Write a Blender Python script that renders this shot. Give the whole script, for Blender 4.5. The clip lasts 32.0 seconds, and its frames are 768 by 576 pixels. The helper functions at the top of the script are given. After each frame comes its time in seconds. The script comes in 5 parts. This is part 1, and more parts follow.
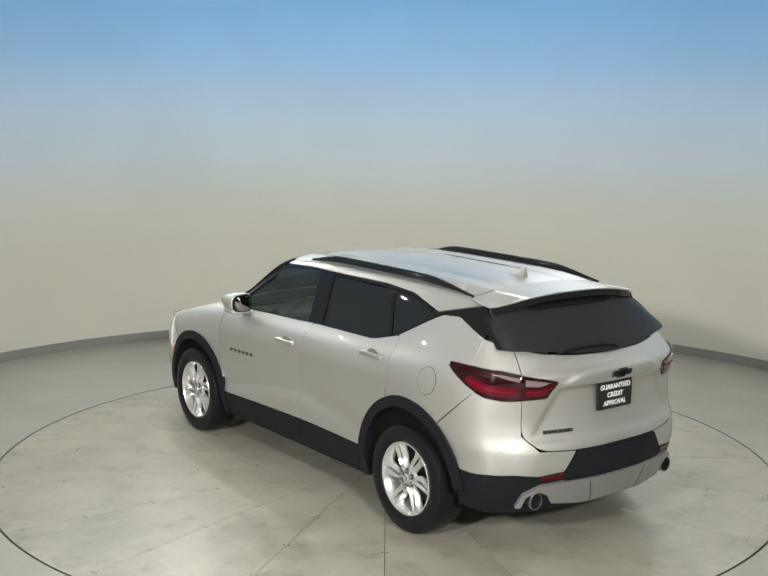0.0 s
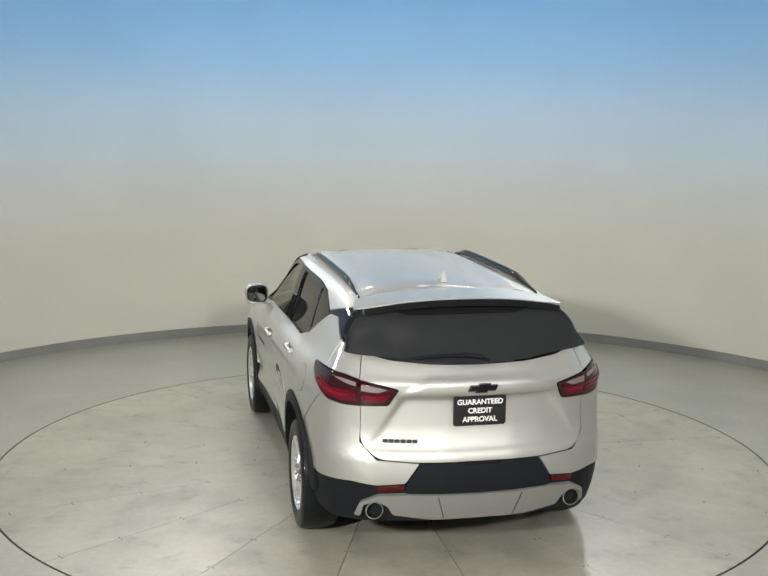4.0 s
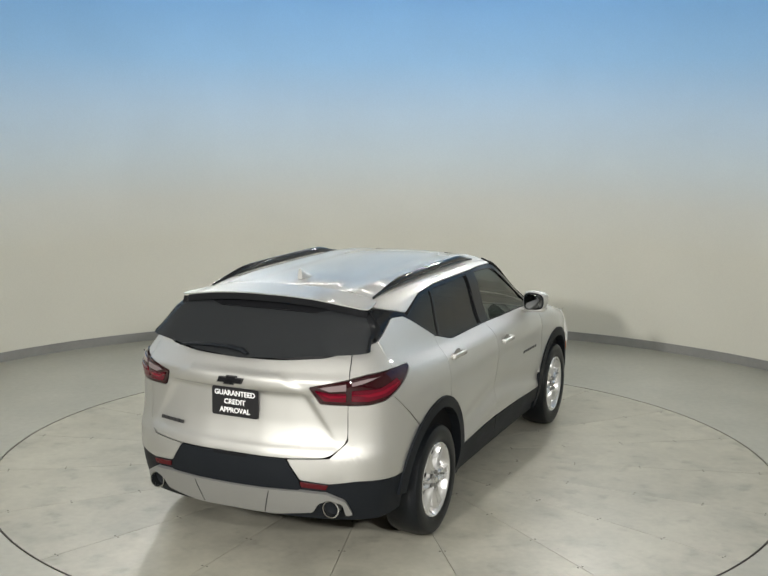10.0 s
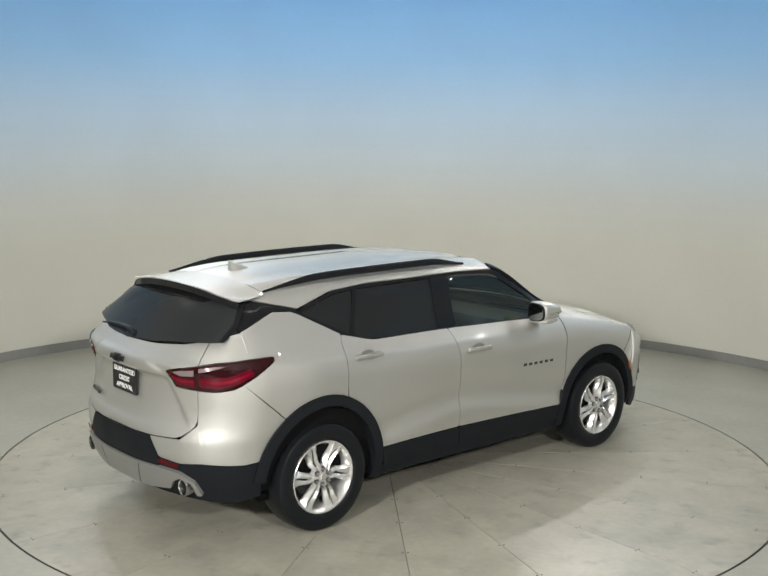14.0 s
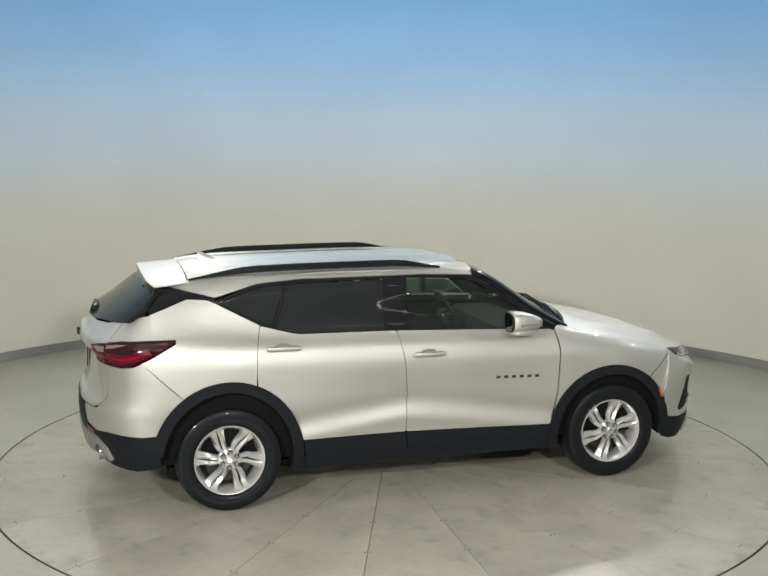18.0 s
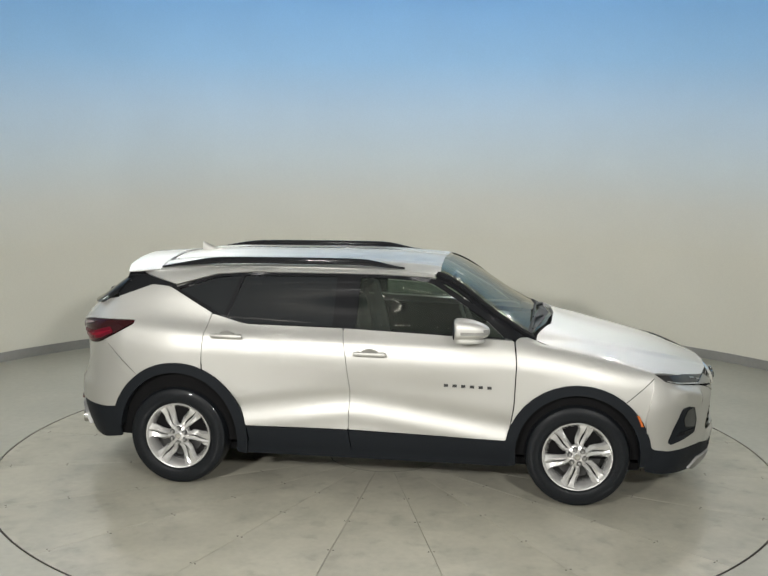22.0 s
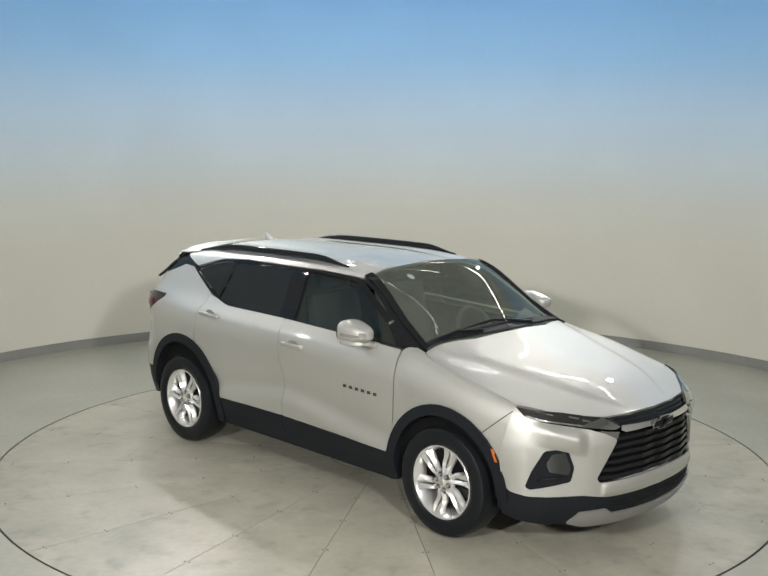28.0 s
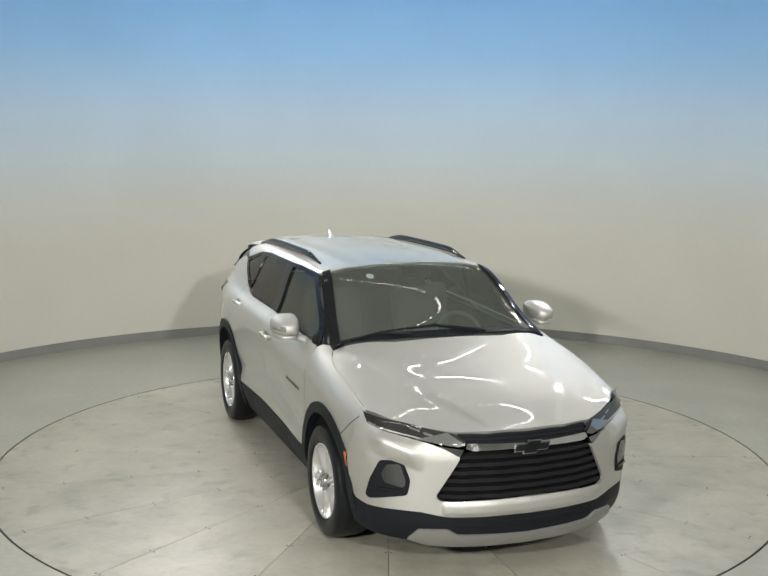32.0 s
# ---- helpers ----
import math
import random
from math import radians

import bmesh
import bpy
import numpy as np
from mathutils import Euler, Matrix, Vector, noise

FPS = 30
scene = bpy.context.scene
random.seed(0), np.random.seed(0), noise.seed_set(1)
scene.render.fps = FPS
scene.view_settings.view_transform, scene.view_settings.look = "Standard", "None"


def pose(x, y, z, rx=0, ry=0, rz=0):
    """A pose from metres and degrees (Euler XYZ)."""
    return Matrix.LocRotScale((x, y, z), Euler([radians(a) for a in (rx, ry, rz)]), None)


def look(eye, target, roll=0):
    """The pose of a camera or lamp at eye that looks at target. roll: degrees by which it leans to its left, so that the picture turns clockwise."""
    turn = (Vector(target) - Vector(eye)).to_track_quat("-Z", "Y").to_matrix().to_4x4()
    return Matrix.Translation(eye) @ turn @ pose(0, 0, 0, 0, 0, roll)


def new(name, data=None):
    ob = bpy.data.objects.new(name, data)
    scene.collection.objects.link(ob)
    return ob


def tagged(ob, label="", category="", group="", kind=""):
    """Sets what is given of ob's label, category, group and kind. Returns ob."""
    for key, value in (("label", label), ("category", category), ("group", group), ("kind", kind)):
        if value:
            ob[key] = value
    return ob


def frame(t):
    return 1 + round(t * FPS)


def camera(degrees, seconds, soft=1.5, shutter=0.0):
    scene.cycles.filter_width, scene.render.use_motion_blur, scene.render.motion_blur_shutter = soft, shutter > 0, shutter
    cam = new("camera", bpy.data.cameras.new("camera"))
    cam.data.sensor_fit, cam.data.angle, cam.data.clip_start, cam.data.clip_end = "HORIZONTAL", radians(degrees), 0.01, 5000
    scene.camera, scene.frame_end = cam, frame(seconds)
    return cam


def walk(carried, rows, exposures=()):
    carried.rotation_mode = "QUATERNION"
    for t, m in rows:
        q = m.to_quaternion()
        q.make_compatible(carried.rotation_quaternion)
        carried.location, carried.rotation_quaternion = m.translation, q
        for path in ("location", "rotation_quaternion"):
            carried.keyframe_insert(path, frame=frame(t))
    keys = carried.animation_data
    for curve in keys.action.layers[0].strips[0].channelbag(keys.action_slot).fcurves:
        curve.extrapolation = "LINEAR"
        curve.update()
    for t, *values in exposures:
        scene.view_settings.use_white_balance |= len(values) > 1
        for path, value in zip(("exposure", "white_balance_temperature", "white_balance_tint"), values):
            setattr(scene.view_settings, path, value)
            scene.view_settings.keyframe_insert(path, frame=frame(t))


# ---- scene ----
# A silver sport utility vehicle on a slowly turning round deck inside a curved white photo booth.
CENTRE_TURN = 29.18          # heading at 16 s, degrees
TURN_RATE = -6.168           # degrees a second
cam = camera(39.68, 32.0, soft=1.6)
EYE = pose(0, -8.259, 2.623) @ pose(0, 0, 0, 90 - 8.772, 0, 0.191) @ pose(0, 0, 0, 0, 0, 0.653)
walk(cam, [(0.0, EYE), (32.0, EYE)])


# ---- light ----
def area_lamp(name, eye, target, size, watts, tint=(0.99, 0.97, 0.925), size_y=None, spread=180):
    data = bpy.data.lights.new(name, "AREA")
    data.energy, data.color, data.size = watts, tint, size
    if size_y:
        data.shape, data.size_y = "RECTANGLE", size_y
    else:
        data.shape = "DISK"
    data.spread = radians(spread)
    ob = new(name, data)
    ob.matrix_world = look(eye, target)
    return ob


world = bpy.data.worlds.new("world")
scene.world = world
world.use_nodes = True
world.node_tree.nodes["Background"].inputs[0].default_value = (0.5, 0.5, 0.47, 1)
world.node_tree.nodes["Background"].inputs[1].default_value = 0.02
scene.view_settings.exposure = 0.0

# small flood lamps along the top of the booth wall and over its opening
for side in (-1, 1):
    area_lamp("back_lamp", (2.5 * side, 4.28, 4.1), (0, -0.9, 0.2), 0.14, 25 - 2 * side, spread=110)
    area_lamp("flank_lamp", (3.65 * side, 3.35, 4.1), (0, -0.6, 0.2), 0.14, 14 - 1.5 * side, spread=110)
    area_lamp("side_lamp", (4.9 * side, 0.3, 3.9), (0, -0.3, 0.4), 0.14, 8, spread=110)
area_lamp("front_lamp", (-3.9, -10.0, 4.3), (0, 1.0, 1.5), 0.5, 286, spread=120)
area_lamp("front_lamp", (2.6, -10.0, 4.4), (-0.4, 1.0, 1.5), 0.5, 198, spread=120)


# ---- materials ----
def material(name, colour, rough=0.5, metal=0.0, coat=0.0, grain=0.0, scale=40.0, bump=0.0, blotch=0.0, blotch_scale=2.0, spec=0.5, alpha=None, glow=0.0):
    """A surface with fine grain, larger blotches and relief, in object space."""
    m = bpy.data.materials.new(name)
    m.use_nodes = True
    nt = m.node_tree
    b = nt.nodes["Principled BSDF"]
    b.inputs["Base Color"].default_value = (*colour, 1)
    b.inputs["Roughness"].default_value = rough
    b.inputs["Metallic"].default_value = metal
    b.inputs["Coat Weight"].default_value = coat
    b.inputs["Coat Roughness"].default_value = 0.015
    b.inputs["Specular IOR Level"].default_value = spec
    if alpha is not None:
        b.inputs["Transmission Weight"].default_value = alpha
        b.inputs["IOR"].default_value = 1.45
    if glow:
        b.inputs["Emission Color"].default_value = (*colour, 1)
        b.inputs["Emission Strength"].default_value = glow
    if grain or blotch or bump:
        tc = nt.nodes.new("ShaderNodeTexCoord")
        fine = nt.nodes.new("ShaderNodeTexNoise")
        fine.inputs["Scale"].default_value, fine.inputs["Detail"].default_value = scale, 6
        big = nt.nodes.new("ShaderNodeTexNoise")
        big.inputs["Scale"].default_value, big.inputs["Detail"].default_value = blotch_scale, 5
        nt.links.new(tc.outputs["Object"], fine.inputs["Vector"])
        nt.links.new(tc.outputs["Object"], big.inputs["Vector"])
        last = None
        for tex, amount in ((fine, grain), (big, blotch)):
            if not amount:
                continue
            ramp = nt.nodes.new("ShaderNodeMapRange")
            ramp.inputs["From Min"].default_value, ramp.inputs["From Max"].default_value = 0.3, 0.7
            ramp.inputs["To Min"].default_value, ramp.inputs["To Max"].default_value = 1 - amount, 1 + amount
            nt.links.new(tex.outputs["Fac"], ramp.inputs["Value"])
            mix = nt.nodes.new("ShaderNodeVectorMath")
            mix.operation = "SCALE"
            if last is None:
                mix.inputs[0].default_value = colour
            else:
                nt.links.new(last, mix.inputs[0])
            nt.links.new(ramp.outputs["Result"], mix.inputs["Scale"])
            last = mix.outputs["Vector"]
        if last is not None:
            nt.links.new(last, b.inputs["Base Color"])
        rr = nt.nodes.new("ShaderNodeMapRange")
        rr.inputs["To Min"].default_value, rr.inputs["To Max"].default_value = max(0.0, rough * 0.8), min(1.0, rough * 1.25)
        nt.links.new(big.outputs["Fac"], rr.inputs["Value"])
        nt.links.new(rr.outputs["Result"], b.inputs["Roughness"])
        if bump:
            bp = nt.nodes.new("ShaderNodeBump")
            bp.inputs["Strength"].default_value, bp.inputs["Distance"].default_value = 0.6, bump
            nt.links.new(fine.outputs["Fac"], bp.inputs["Height"])
            nt.links.new(bp.outputs["Normal"], b.inputs["Normal"])
    return m


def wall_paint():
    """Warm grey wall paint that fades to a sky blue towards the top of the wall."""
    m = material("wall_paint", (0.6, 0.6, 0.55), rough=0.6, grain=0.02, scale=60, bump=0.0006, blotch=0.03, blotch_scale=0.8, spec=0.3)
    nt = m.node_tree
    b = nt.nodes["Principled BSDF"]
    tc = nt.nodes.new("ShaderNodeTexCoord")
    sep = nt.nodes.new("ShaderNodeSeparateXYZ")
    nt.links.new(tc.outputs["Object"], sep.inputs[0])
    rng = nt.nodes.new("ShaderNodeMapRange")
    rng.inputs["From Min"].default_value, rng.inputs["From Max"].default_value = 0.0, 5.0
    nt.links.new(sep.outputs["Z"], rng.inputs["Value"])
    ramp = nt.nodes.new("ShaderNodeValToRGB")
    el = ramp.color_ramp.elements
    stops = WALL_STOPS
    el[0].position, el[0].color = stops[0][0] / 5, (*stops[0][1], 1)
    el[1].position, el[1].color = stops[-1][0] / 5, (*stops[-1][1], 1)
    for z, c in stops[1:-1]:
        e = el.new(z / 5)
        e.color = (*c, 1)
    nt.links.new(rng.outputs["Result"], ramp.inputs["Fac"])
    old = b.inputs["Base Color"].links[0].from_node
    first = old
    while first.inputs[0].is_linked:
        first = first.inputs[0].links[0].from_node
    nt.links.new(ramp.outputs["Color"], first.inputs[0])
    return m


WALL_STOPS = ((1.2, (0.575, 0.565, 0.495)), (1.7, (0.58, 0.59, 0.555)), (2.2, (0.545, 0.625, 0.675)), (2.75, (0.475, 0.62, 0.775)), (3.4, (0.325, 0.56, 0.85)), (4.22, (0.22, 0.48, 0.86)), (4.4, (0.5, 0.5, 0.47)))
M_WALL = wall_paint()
M_DARKROOM = material("ceiling_paint", (0.55, 0.55, 0.53), rough=0.8, grain=0.1, scale=20)
M_STRIP = material("lit_strip_tube", (0.985, 0.97, 0.925), glow=31.0)
M_PLAIN = material("grey_plaster", (0.4, 0.4, 0.38), rough=0.7, grain=0.03, scale=30, bump=0.001)
M_BASE = material("grey_baseboard_vinyl", (0.22, 0.22, 0.21), rough=0.55, grain=0.04, scale=25, blotch=0.06)
M_FLOOR = material("painted_concrete", (0.36, 0.355, 0.305), rough=0.42, grain=0.05, scale=18, bump=0.0008, blotch=0.10, blotch_scale=1.3)
def deck_paint():
    """Grey deck paint with rubbed patches, dark specks and a slightly different tone on each board."""
    m = material("painted_deck_board", (0.402, 0.387, 0.32), rough=0.33, grain=0.05, scale=22, bump=0.0014, blotch=0.12, blotch_scale=2.6)
    nt = m.node_tree
    b = nt.nodes["Principled BSDF"]
    last = b.inputs["Base Color"].links[0].from_socket
    tc = nt.nodes.new("ShaderNodeTexCoord")
    info = nt.nodes.new("ShaderNodeObjectInfo")
    shift = nt.nodes.new("ShaderNodeVectorMath")
    shift.operation = "MULTIPLY_ADD"
    shift.inputs[1].default_value = (1, 1, 1)
    nt.links.new(tc.outputs["Object"], shift.inputs[0])
    far = nt.nodes.new("ShaderNodeMath")
    far.operation = "MULTIPLY"
    far.inputs[1].default_value = 40
    nt.links.new(info.outputs["Random"], far.inputs[0])
    nt.links.new(far.outputs[0], shift.inputs[2])
    for n in [q for q in nt.nodes if q.type == "TEX_NOISE"]:
        nt.links.new(shift.outputs[0], n.inputs["Vector"])
    for scale, lo, hi, low in ((3.5, 0.32, 0.50, 0.86), (7.0, 0.28, 0.40, 0.86), (38.0, 0.20, 0.27, 0.62)):
        n = nt.nodes.new("ShaderNodeTexNoise")
        n.inputs["Scale"].default_value, n.inputs["Detail"].default_value = scale, 7
        nt.links.new(shift.outputs[0], n.inputs["Vector"])
        r = nt.nodes.new("ShaderNodeMapRange")
        r.inputs["From Min"].default_value, r.inputs["From Max"].default_value = lo, hi
        r.inputs["To Min"].default_value, r.inputs["To Max"].default_value = low, 1.0
        nt.links.new(n.outputs["Fac"], r.inputs["Value"])
        mul = nt.nodes.new("ShaderNodeVectorMath")
        mul.operation = "SCALE"
        nt.links.new(last, mul.inputs[0])
        nt.links.new(r.outputs[0], mul.inputs["Scale"])
        last = mul.outputs["Vector"]
    # dirt trodden in along the deck's rim
    away = nt.nodes.new("ShaderNodeVectorMath")
    away.operation = "LENGTH"
    nt.links.new(tc.outputs["Object"], away.inputs[0])
    rim = nt.nodes.new("ShaderNodeMapRange")
    rim.inputs["From Min"].default_value, rim.inputs["From Max"].default_value = 2.75, 3.0
    nt.links.new(away.outputs["Value"], rim.inputs["Value"])
    n = nt.nodes.new("ShaderNodeTexNoise")
    n.inputs["Scale"].default_value, n.inputs["Detail"].default_value = 11.0, 8
    nt.links.new(shift.outputs[0], n.inputs["Vector"])
    r = nt.nodes.new("ShaderNodeMapRange")
    r.inputs["From Min"].default_value, r.inputs["From Max"].default_value = 0.48, 0.66
    nt.links.new(n.outputs["Fac"], r.inputs["Value"])
    both = nt.nodes.new("ShaderNodeMath")
    both.operation = "MULTIPLY"
    nt.links.new(rim.outputs[0], both.inputs[0])
    nt.links.new(r.outputs[0], both.inputs[1])
    less = nt.nodes.new("ShaderNodeMapRange")
    less.inputs["To Min"].default_value, less.inputs["To Max"].default_value = 1.0, 0.78
    nt.links.new(both.outputs[0], less.inputs["Value"])
    mul = nt.nodes.new("ShaderNodeVectorMath")
    mul.operation = "SCALE"
    nt.links.new(last, mul.inputs[0])
    nt.links.new(less.outputs[0], mul.inputs["Scale"])
    last = mul.outputs["Vector"]
    tone = nt.nodes.new("ShaderNodeMapRange")
    tone.inputs["To Min"].default_value, tone.inputs["To Max"].default_value = 0.95, 1.05
    nt.links.new(info.outputs["Random"], tone.inputs["Value"])
    mul = nt.nodes.new("ShaderNodeVectorMath")
    mul.operation = "SCALE"
    nt.links.new(last, mul.inputs[0])
    nt.links.new(tone.outputs[0], mul.inputs["Scale"])
    nt.links.new(mul.outputs["Vector"], b.inputs["Base Color"])
    return m


M_DECK = deck_paint()
M_GAP = material("dark_gap", (0.006, 0.006, 0.0065), rough=0.8, spec=0.1)
M_SCREW = material("dull_screw_steel", (0.12, 0.11, 0.1), rough=0.5, metal=0.6)
M_PAINT = material("silver_metallic_paint", (0.56, 0.555, 0.53), rough=0.53, metal=0.86, coat=1.0, grain=0.03, scale=1400)
M_BLACK = material("black_textured_plastic", (0.0115, 0.0135, 0.0165), rough=0.5, grain=0.2, scale=300, bump=0.0003, spec=0.11)
M_GLOSS = material("gloss_black_trim", (0.012, 0.0125, 0.014), rough=0.06, spec=0.17)
M_TYRE = material("black_tyre_rubber", (0.008, 0.0095, 0.0115), rough=0.42, coat=0.16, grain=0.2, scale=80, bump=0.0004, spec=0.13)
M_ALLOY = material("bright_silver_alloy", (0.68, 0.68, 0.67), rough=0.27, metal=0.68, coat=0.5)
M_CHROME = material("chrome", (0.85, 0.85, 0.85), rough=0.06, metal=1.0)
M_MIRROR = material("dark_mirror", (0.45, 0.46, 0.47), rough=0.03, metal=1.0)
M_MIRRORGLASS = material("door_mirror_glass", (0.13, 0.135, 0.14), rough=0.03, metal=1.0)
M_LENS = material("smoked_clear_lens", (0.012, 0.012, 0.013), rough=0.05, coat=1.0)
M_BADGE = material("dark_grey_badge", (0.05, 0.05, 0.052), rough=0.35, metal=0.4)
M_DARKMETAL = material("dark_brake_metal", (0.055, 0.055, 0.055), rough=0.45, metal=0.6)
M_SKID = material("satin_silver_skid_plate", (0.30, 0.30, 0.29), rough=0.42, metal=0.5, grain=0.04, scale=200)
M_TIP = material("dull_exhaust_chrome", (0.5, 0.5, 0.49), rough=0.2, metal=1.0)
M_LIT = material("clear_red_light_guide", (0.20, 0.003, 0.017), rough=0.15, coat=0.35, spec=0.2)
M_REFLECT = material("red_reflector", (0.07, 0.002, 0.005), rough=0.2, spec=0.3)
M_RED = material("red_lamp_lens", (0.10, 0.002, 0.011), rough=0.15, coat=0.35, spec=0.2)
M_DARKRED = material("smoked_red_lens", (0.022, 0.0012, 0.003), rough=0.06, coat=0.6, spec=0.3)
M_CLEAR = material("clear_lamp_lens", (0.27, 0.21, 0.22), rough=0.12, coat=1.0, metal=0.3)
M_SIGNAL = material("clear_signal_lens", (0.42, 0.42, 0.41), rough=0.1, coat=1.0, metal=0.6)
M_PROJECTOR = material("grey_projector_glass", (0.035, 0.037, 0.04), rough=0.16, coat=1.0, metal=0.5)
M_AMBER = material("amber_marker", (0.5, 0.11, 0.01), rough=0.2, coat=1.0)
M_CABIN = material("dark_grey_cabin_fabric", (0.08, 0.083, 0.08), rough=0.8, grain=0.2, scale=60)
M_SEAT = material("black_seat_cloth", (0.05, 0.05, 0.052), rough=0.85, grain=0.2, scale=90)
M_LINER = material("light_headliner", (0.35, 0.34, 0.32), rough=0.9, grain=0.05)
M_WHITE = material("white_print", (0.85, 0.85, 0.85), rough=0.5)
M_PLATE = material("black_plate_plastic", (0.012, 0.012, 0.014), rough=0.35)


def tinted_glass(name, tint, ior, sheen=(0.90, 0.98, 0.91), veil=None, rough=0.02):
    """Thin glass: a clear mirror-like coat over a tinted see-through sheet."""
    m = bpy.data.materials.new(name)
    m.use_nodes = True
    nt = m.node_tree
    out = nt.nodes["Material Output"]
    nt.nodes.remove(nt.nodes["Principled BSDF"])
    see = nt.nodes.new("ShaderNodeBsdfTransparent")
    see.inputs[0].default_value = (*tint, 1)
    shine = nt.nodes.new("ShaderNodeBsdfGlossy")
    shine.inputs["Roughness"].default_value = rough
    shine.inputs["Color"].default_value = (*sheen, 1)
    fres = nt.nodes.new("ShaderNodeFresnel")
    fres.inputs["IOR"].default_value = ior
    mix = nt.nodes.new("ShaderNodeMixShader")
    nt.links.new(fres.outputs[0], mix.inputs[0])
    under = see.outputs[0]
    if veil:
        # a diffuse veil put into the pane's colour stands in for grey reflections
        haze = nt.nodes.new("ShaderNodeBsdfDiffuse")
        haze.inputs[0].default_value = (*veil, 1)
        both = nt.nodes.new("ShaderNodeAddShader")
        nt.links.new(under, both.inputs[0])
        nt.links.new(haze.outputs[0], both.inputs[1])
        under = both.outputs[0]
    nt.links.new(under, mix.inputs[1])
    nt.links.new(shine.outputs[0], mix.inputs[2])
    nt.links.new(mix.outputs[0], out.inputs["Surface"])
    return m


M_GLASS = tinted_glass("green_tinted_glass", (0.28, 0.35, 0.29), 1.32, (0.98, 0.95, 0.88), (0.062, 0.068, 0.059))
M_SIDEGLASS = tinted_glass("green_side_glass", (0.27, 0.33, 0.29), 1.40, (0.98, 0.95, 0.86), (0.010, 0.012, 0.011))
M_REARGLASS = tinted_glass("dark_rear_glass", (0.02, 0.021, 0.022), 1.2, (0.98, 0.94, 0.87), (0.026, 0.028, 0.030), 0.16)
M_PRIVACY = tinted_glass("dark_privacy_glass", (0.02, 0.021, 0.022), 1.24, (0.98, 0.93, 0.84), (0.018, 0.020, 0.022))


# ---- mesh helpers ----
def finish(bm, smooth=40):
    bmesh.ops.remove_doubles(bm, verts=bm.verts, dist=1e-5)
    me = bpy.data.meshes.new("mesh")
    bm.to_mesh(me)
    bm.free()
    if smooth:
        me.shade_smooth()
        me.set_sharp_from_angle(angle=radians(smooth))
    return me


def part(name, bm, mat, parent, label="", smooth=40):
    ob = new(name, finish(bm, smooth) if isinstance(bm, bmesh.types.BMesh) else bm)
    ob.data.name = name
    if mat is not None and not ob.data.materials:
        ob.data.materials.append(mat)
    ob.parent = parent
    if label:
        tagged(ob, label)
    return ob


def box(w, d, h, at=(0, 0, 0), bevel=0.0, bm=None, turn=None):
    """A box of that width (x), depth (y) and height (z), centred on at, with rounded edges."""
    one = bmesh.new()
    bmesh.ops.create_cube(one, size=1, matrix=Matrix.Diagonal((w, d, h, 1)))
    if bevel:
        bmesh.ops.bevel(one, geom=one.edges[:], offset=bevel, segments=2, profile=0.5, affect="EDGES")
    m = Matrix.Translation(at) @ (turn or Matrix())
    bmesh.ops.transform(one, matrix=m, verts=one.verts)
    return merged(bm, one)


def merged(bm, one):
    if bm is None:
        return one
    me = bpy.data.meshes.new("tmp")
    one.to_mesh(me)
    one.free()
    bm.from_mesh(me)
    bpy.data.meshes.remove(me)
    return bm


def spun(profile, n=48, axis="y", closed=False, bm=None, arc=(0, 360)):
    """A lathe: profile of (radius, along) turned round the axis."""
    one = bmesh.new()
    full = arc[1] - arc[0] >= 360
    rings = []
    for i in range(n if full else n + 1):
        a = radians(arc[0] + (arc[1] - arc[0]) * i / n)
        c, s = math.cos(a), math.sin(a)
        ring = []
        for r, h in profile:
            co = (r * c, h, r * s) if axis == "y" else (r * c, r * s, h) if axis == "z" else (h, r * c, r * s)
            ring.append(one.verts.new(co))
        rings.append(ring)
    k = len(profile)
    for i in range(len(rings) if full else len(rings) - 1):
        a, b = rings[i], rings[(i + 1) % len(rings)]
        for j in range(k if closed else k - 1):
            q = [a[j], a[(j + 1) % k], b[(j + 1) % k], b[j]]
            try:
                one.faces.new(q)
            except ValueError:
                pass
    bmesh.ops.remove_doubles(one, verts=one.verts, dist=1e-6)
    bmesh.ops.recalc_face_normals(one, faces=one.faces)
    return merged(bm, one)


def tube(points, radius, n=8, bm=None, flat=1.0):
    """A rod along a smooth line of points."""
    pts = [Vector(q) for q in points]
    one = bmesh.new()
    rings = []
    for i, q in enumerate(pts):
        d = (pts[min(i + 1, len(pts) - 1)] - pts[max(i - 1, 0)]).normalized()
        u = d.cross(Vector((0, 0, 1)))
        u = u.normalized() if u.length > 1e-4 else Vector((1, 0, 0))
        w = u.cross(d)
        r = radius[i] if isinstance(radius, (list, tuple)) else radius
        rings.append([one.verts.new(q + (u * math.cos(2 * math.pi * j / n) + w * flat * math.sin(2 * math.pi * j / n)) * r) for j in range(n)])
    for a, b in zip(rings, rings[1:]):
        for j in range(n):
            one.faces.new((a[j], a[(j + 1) % n], b[(j + 1) % n], b[j]))
    one.faces.new(rings[0][::-1])
    one.faces.new(rings[-1])
    bmesh.ops.recalc_face_normals(one, faces=one.faces)
    return merged(bm, one)


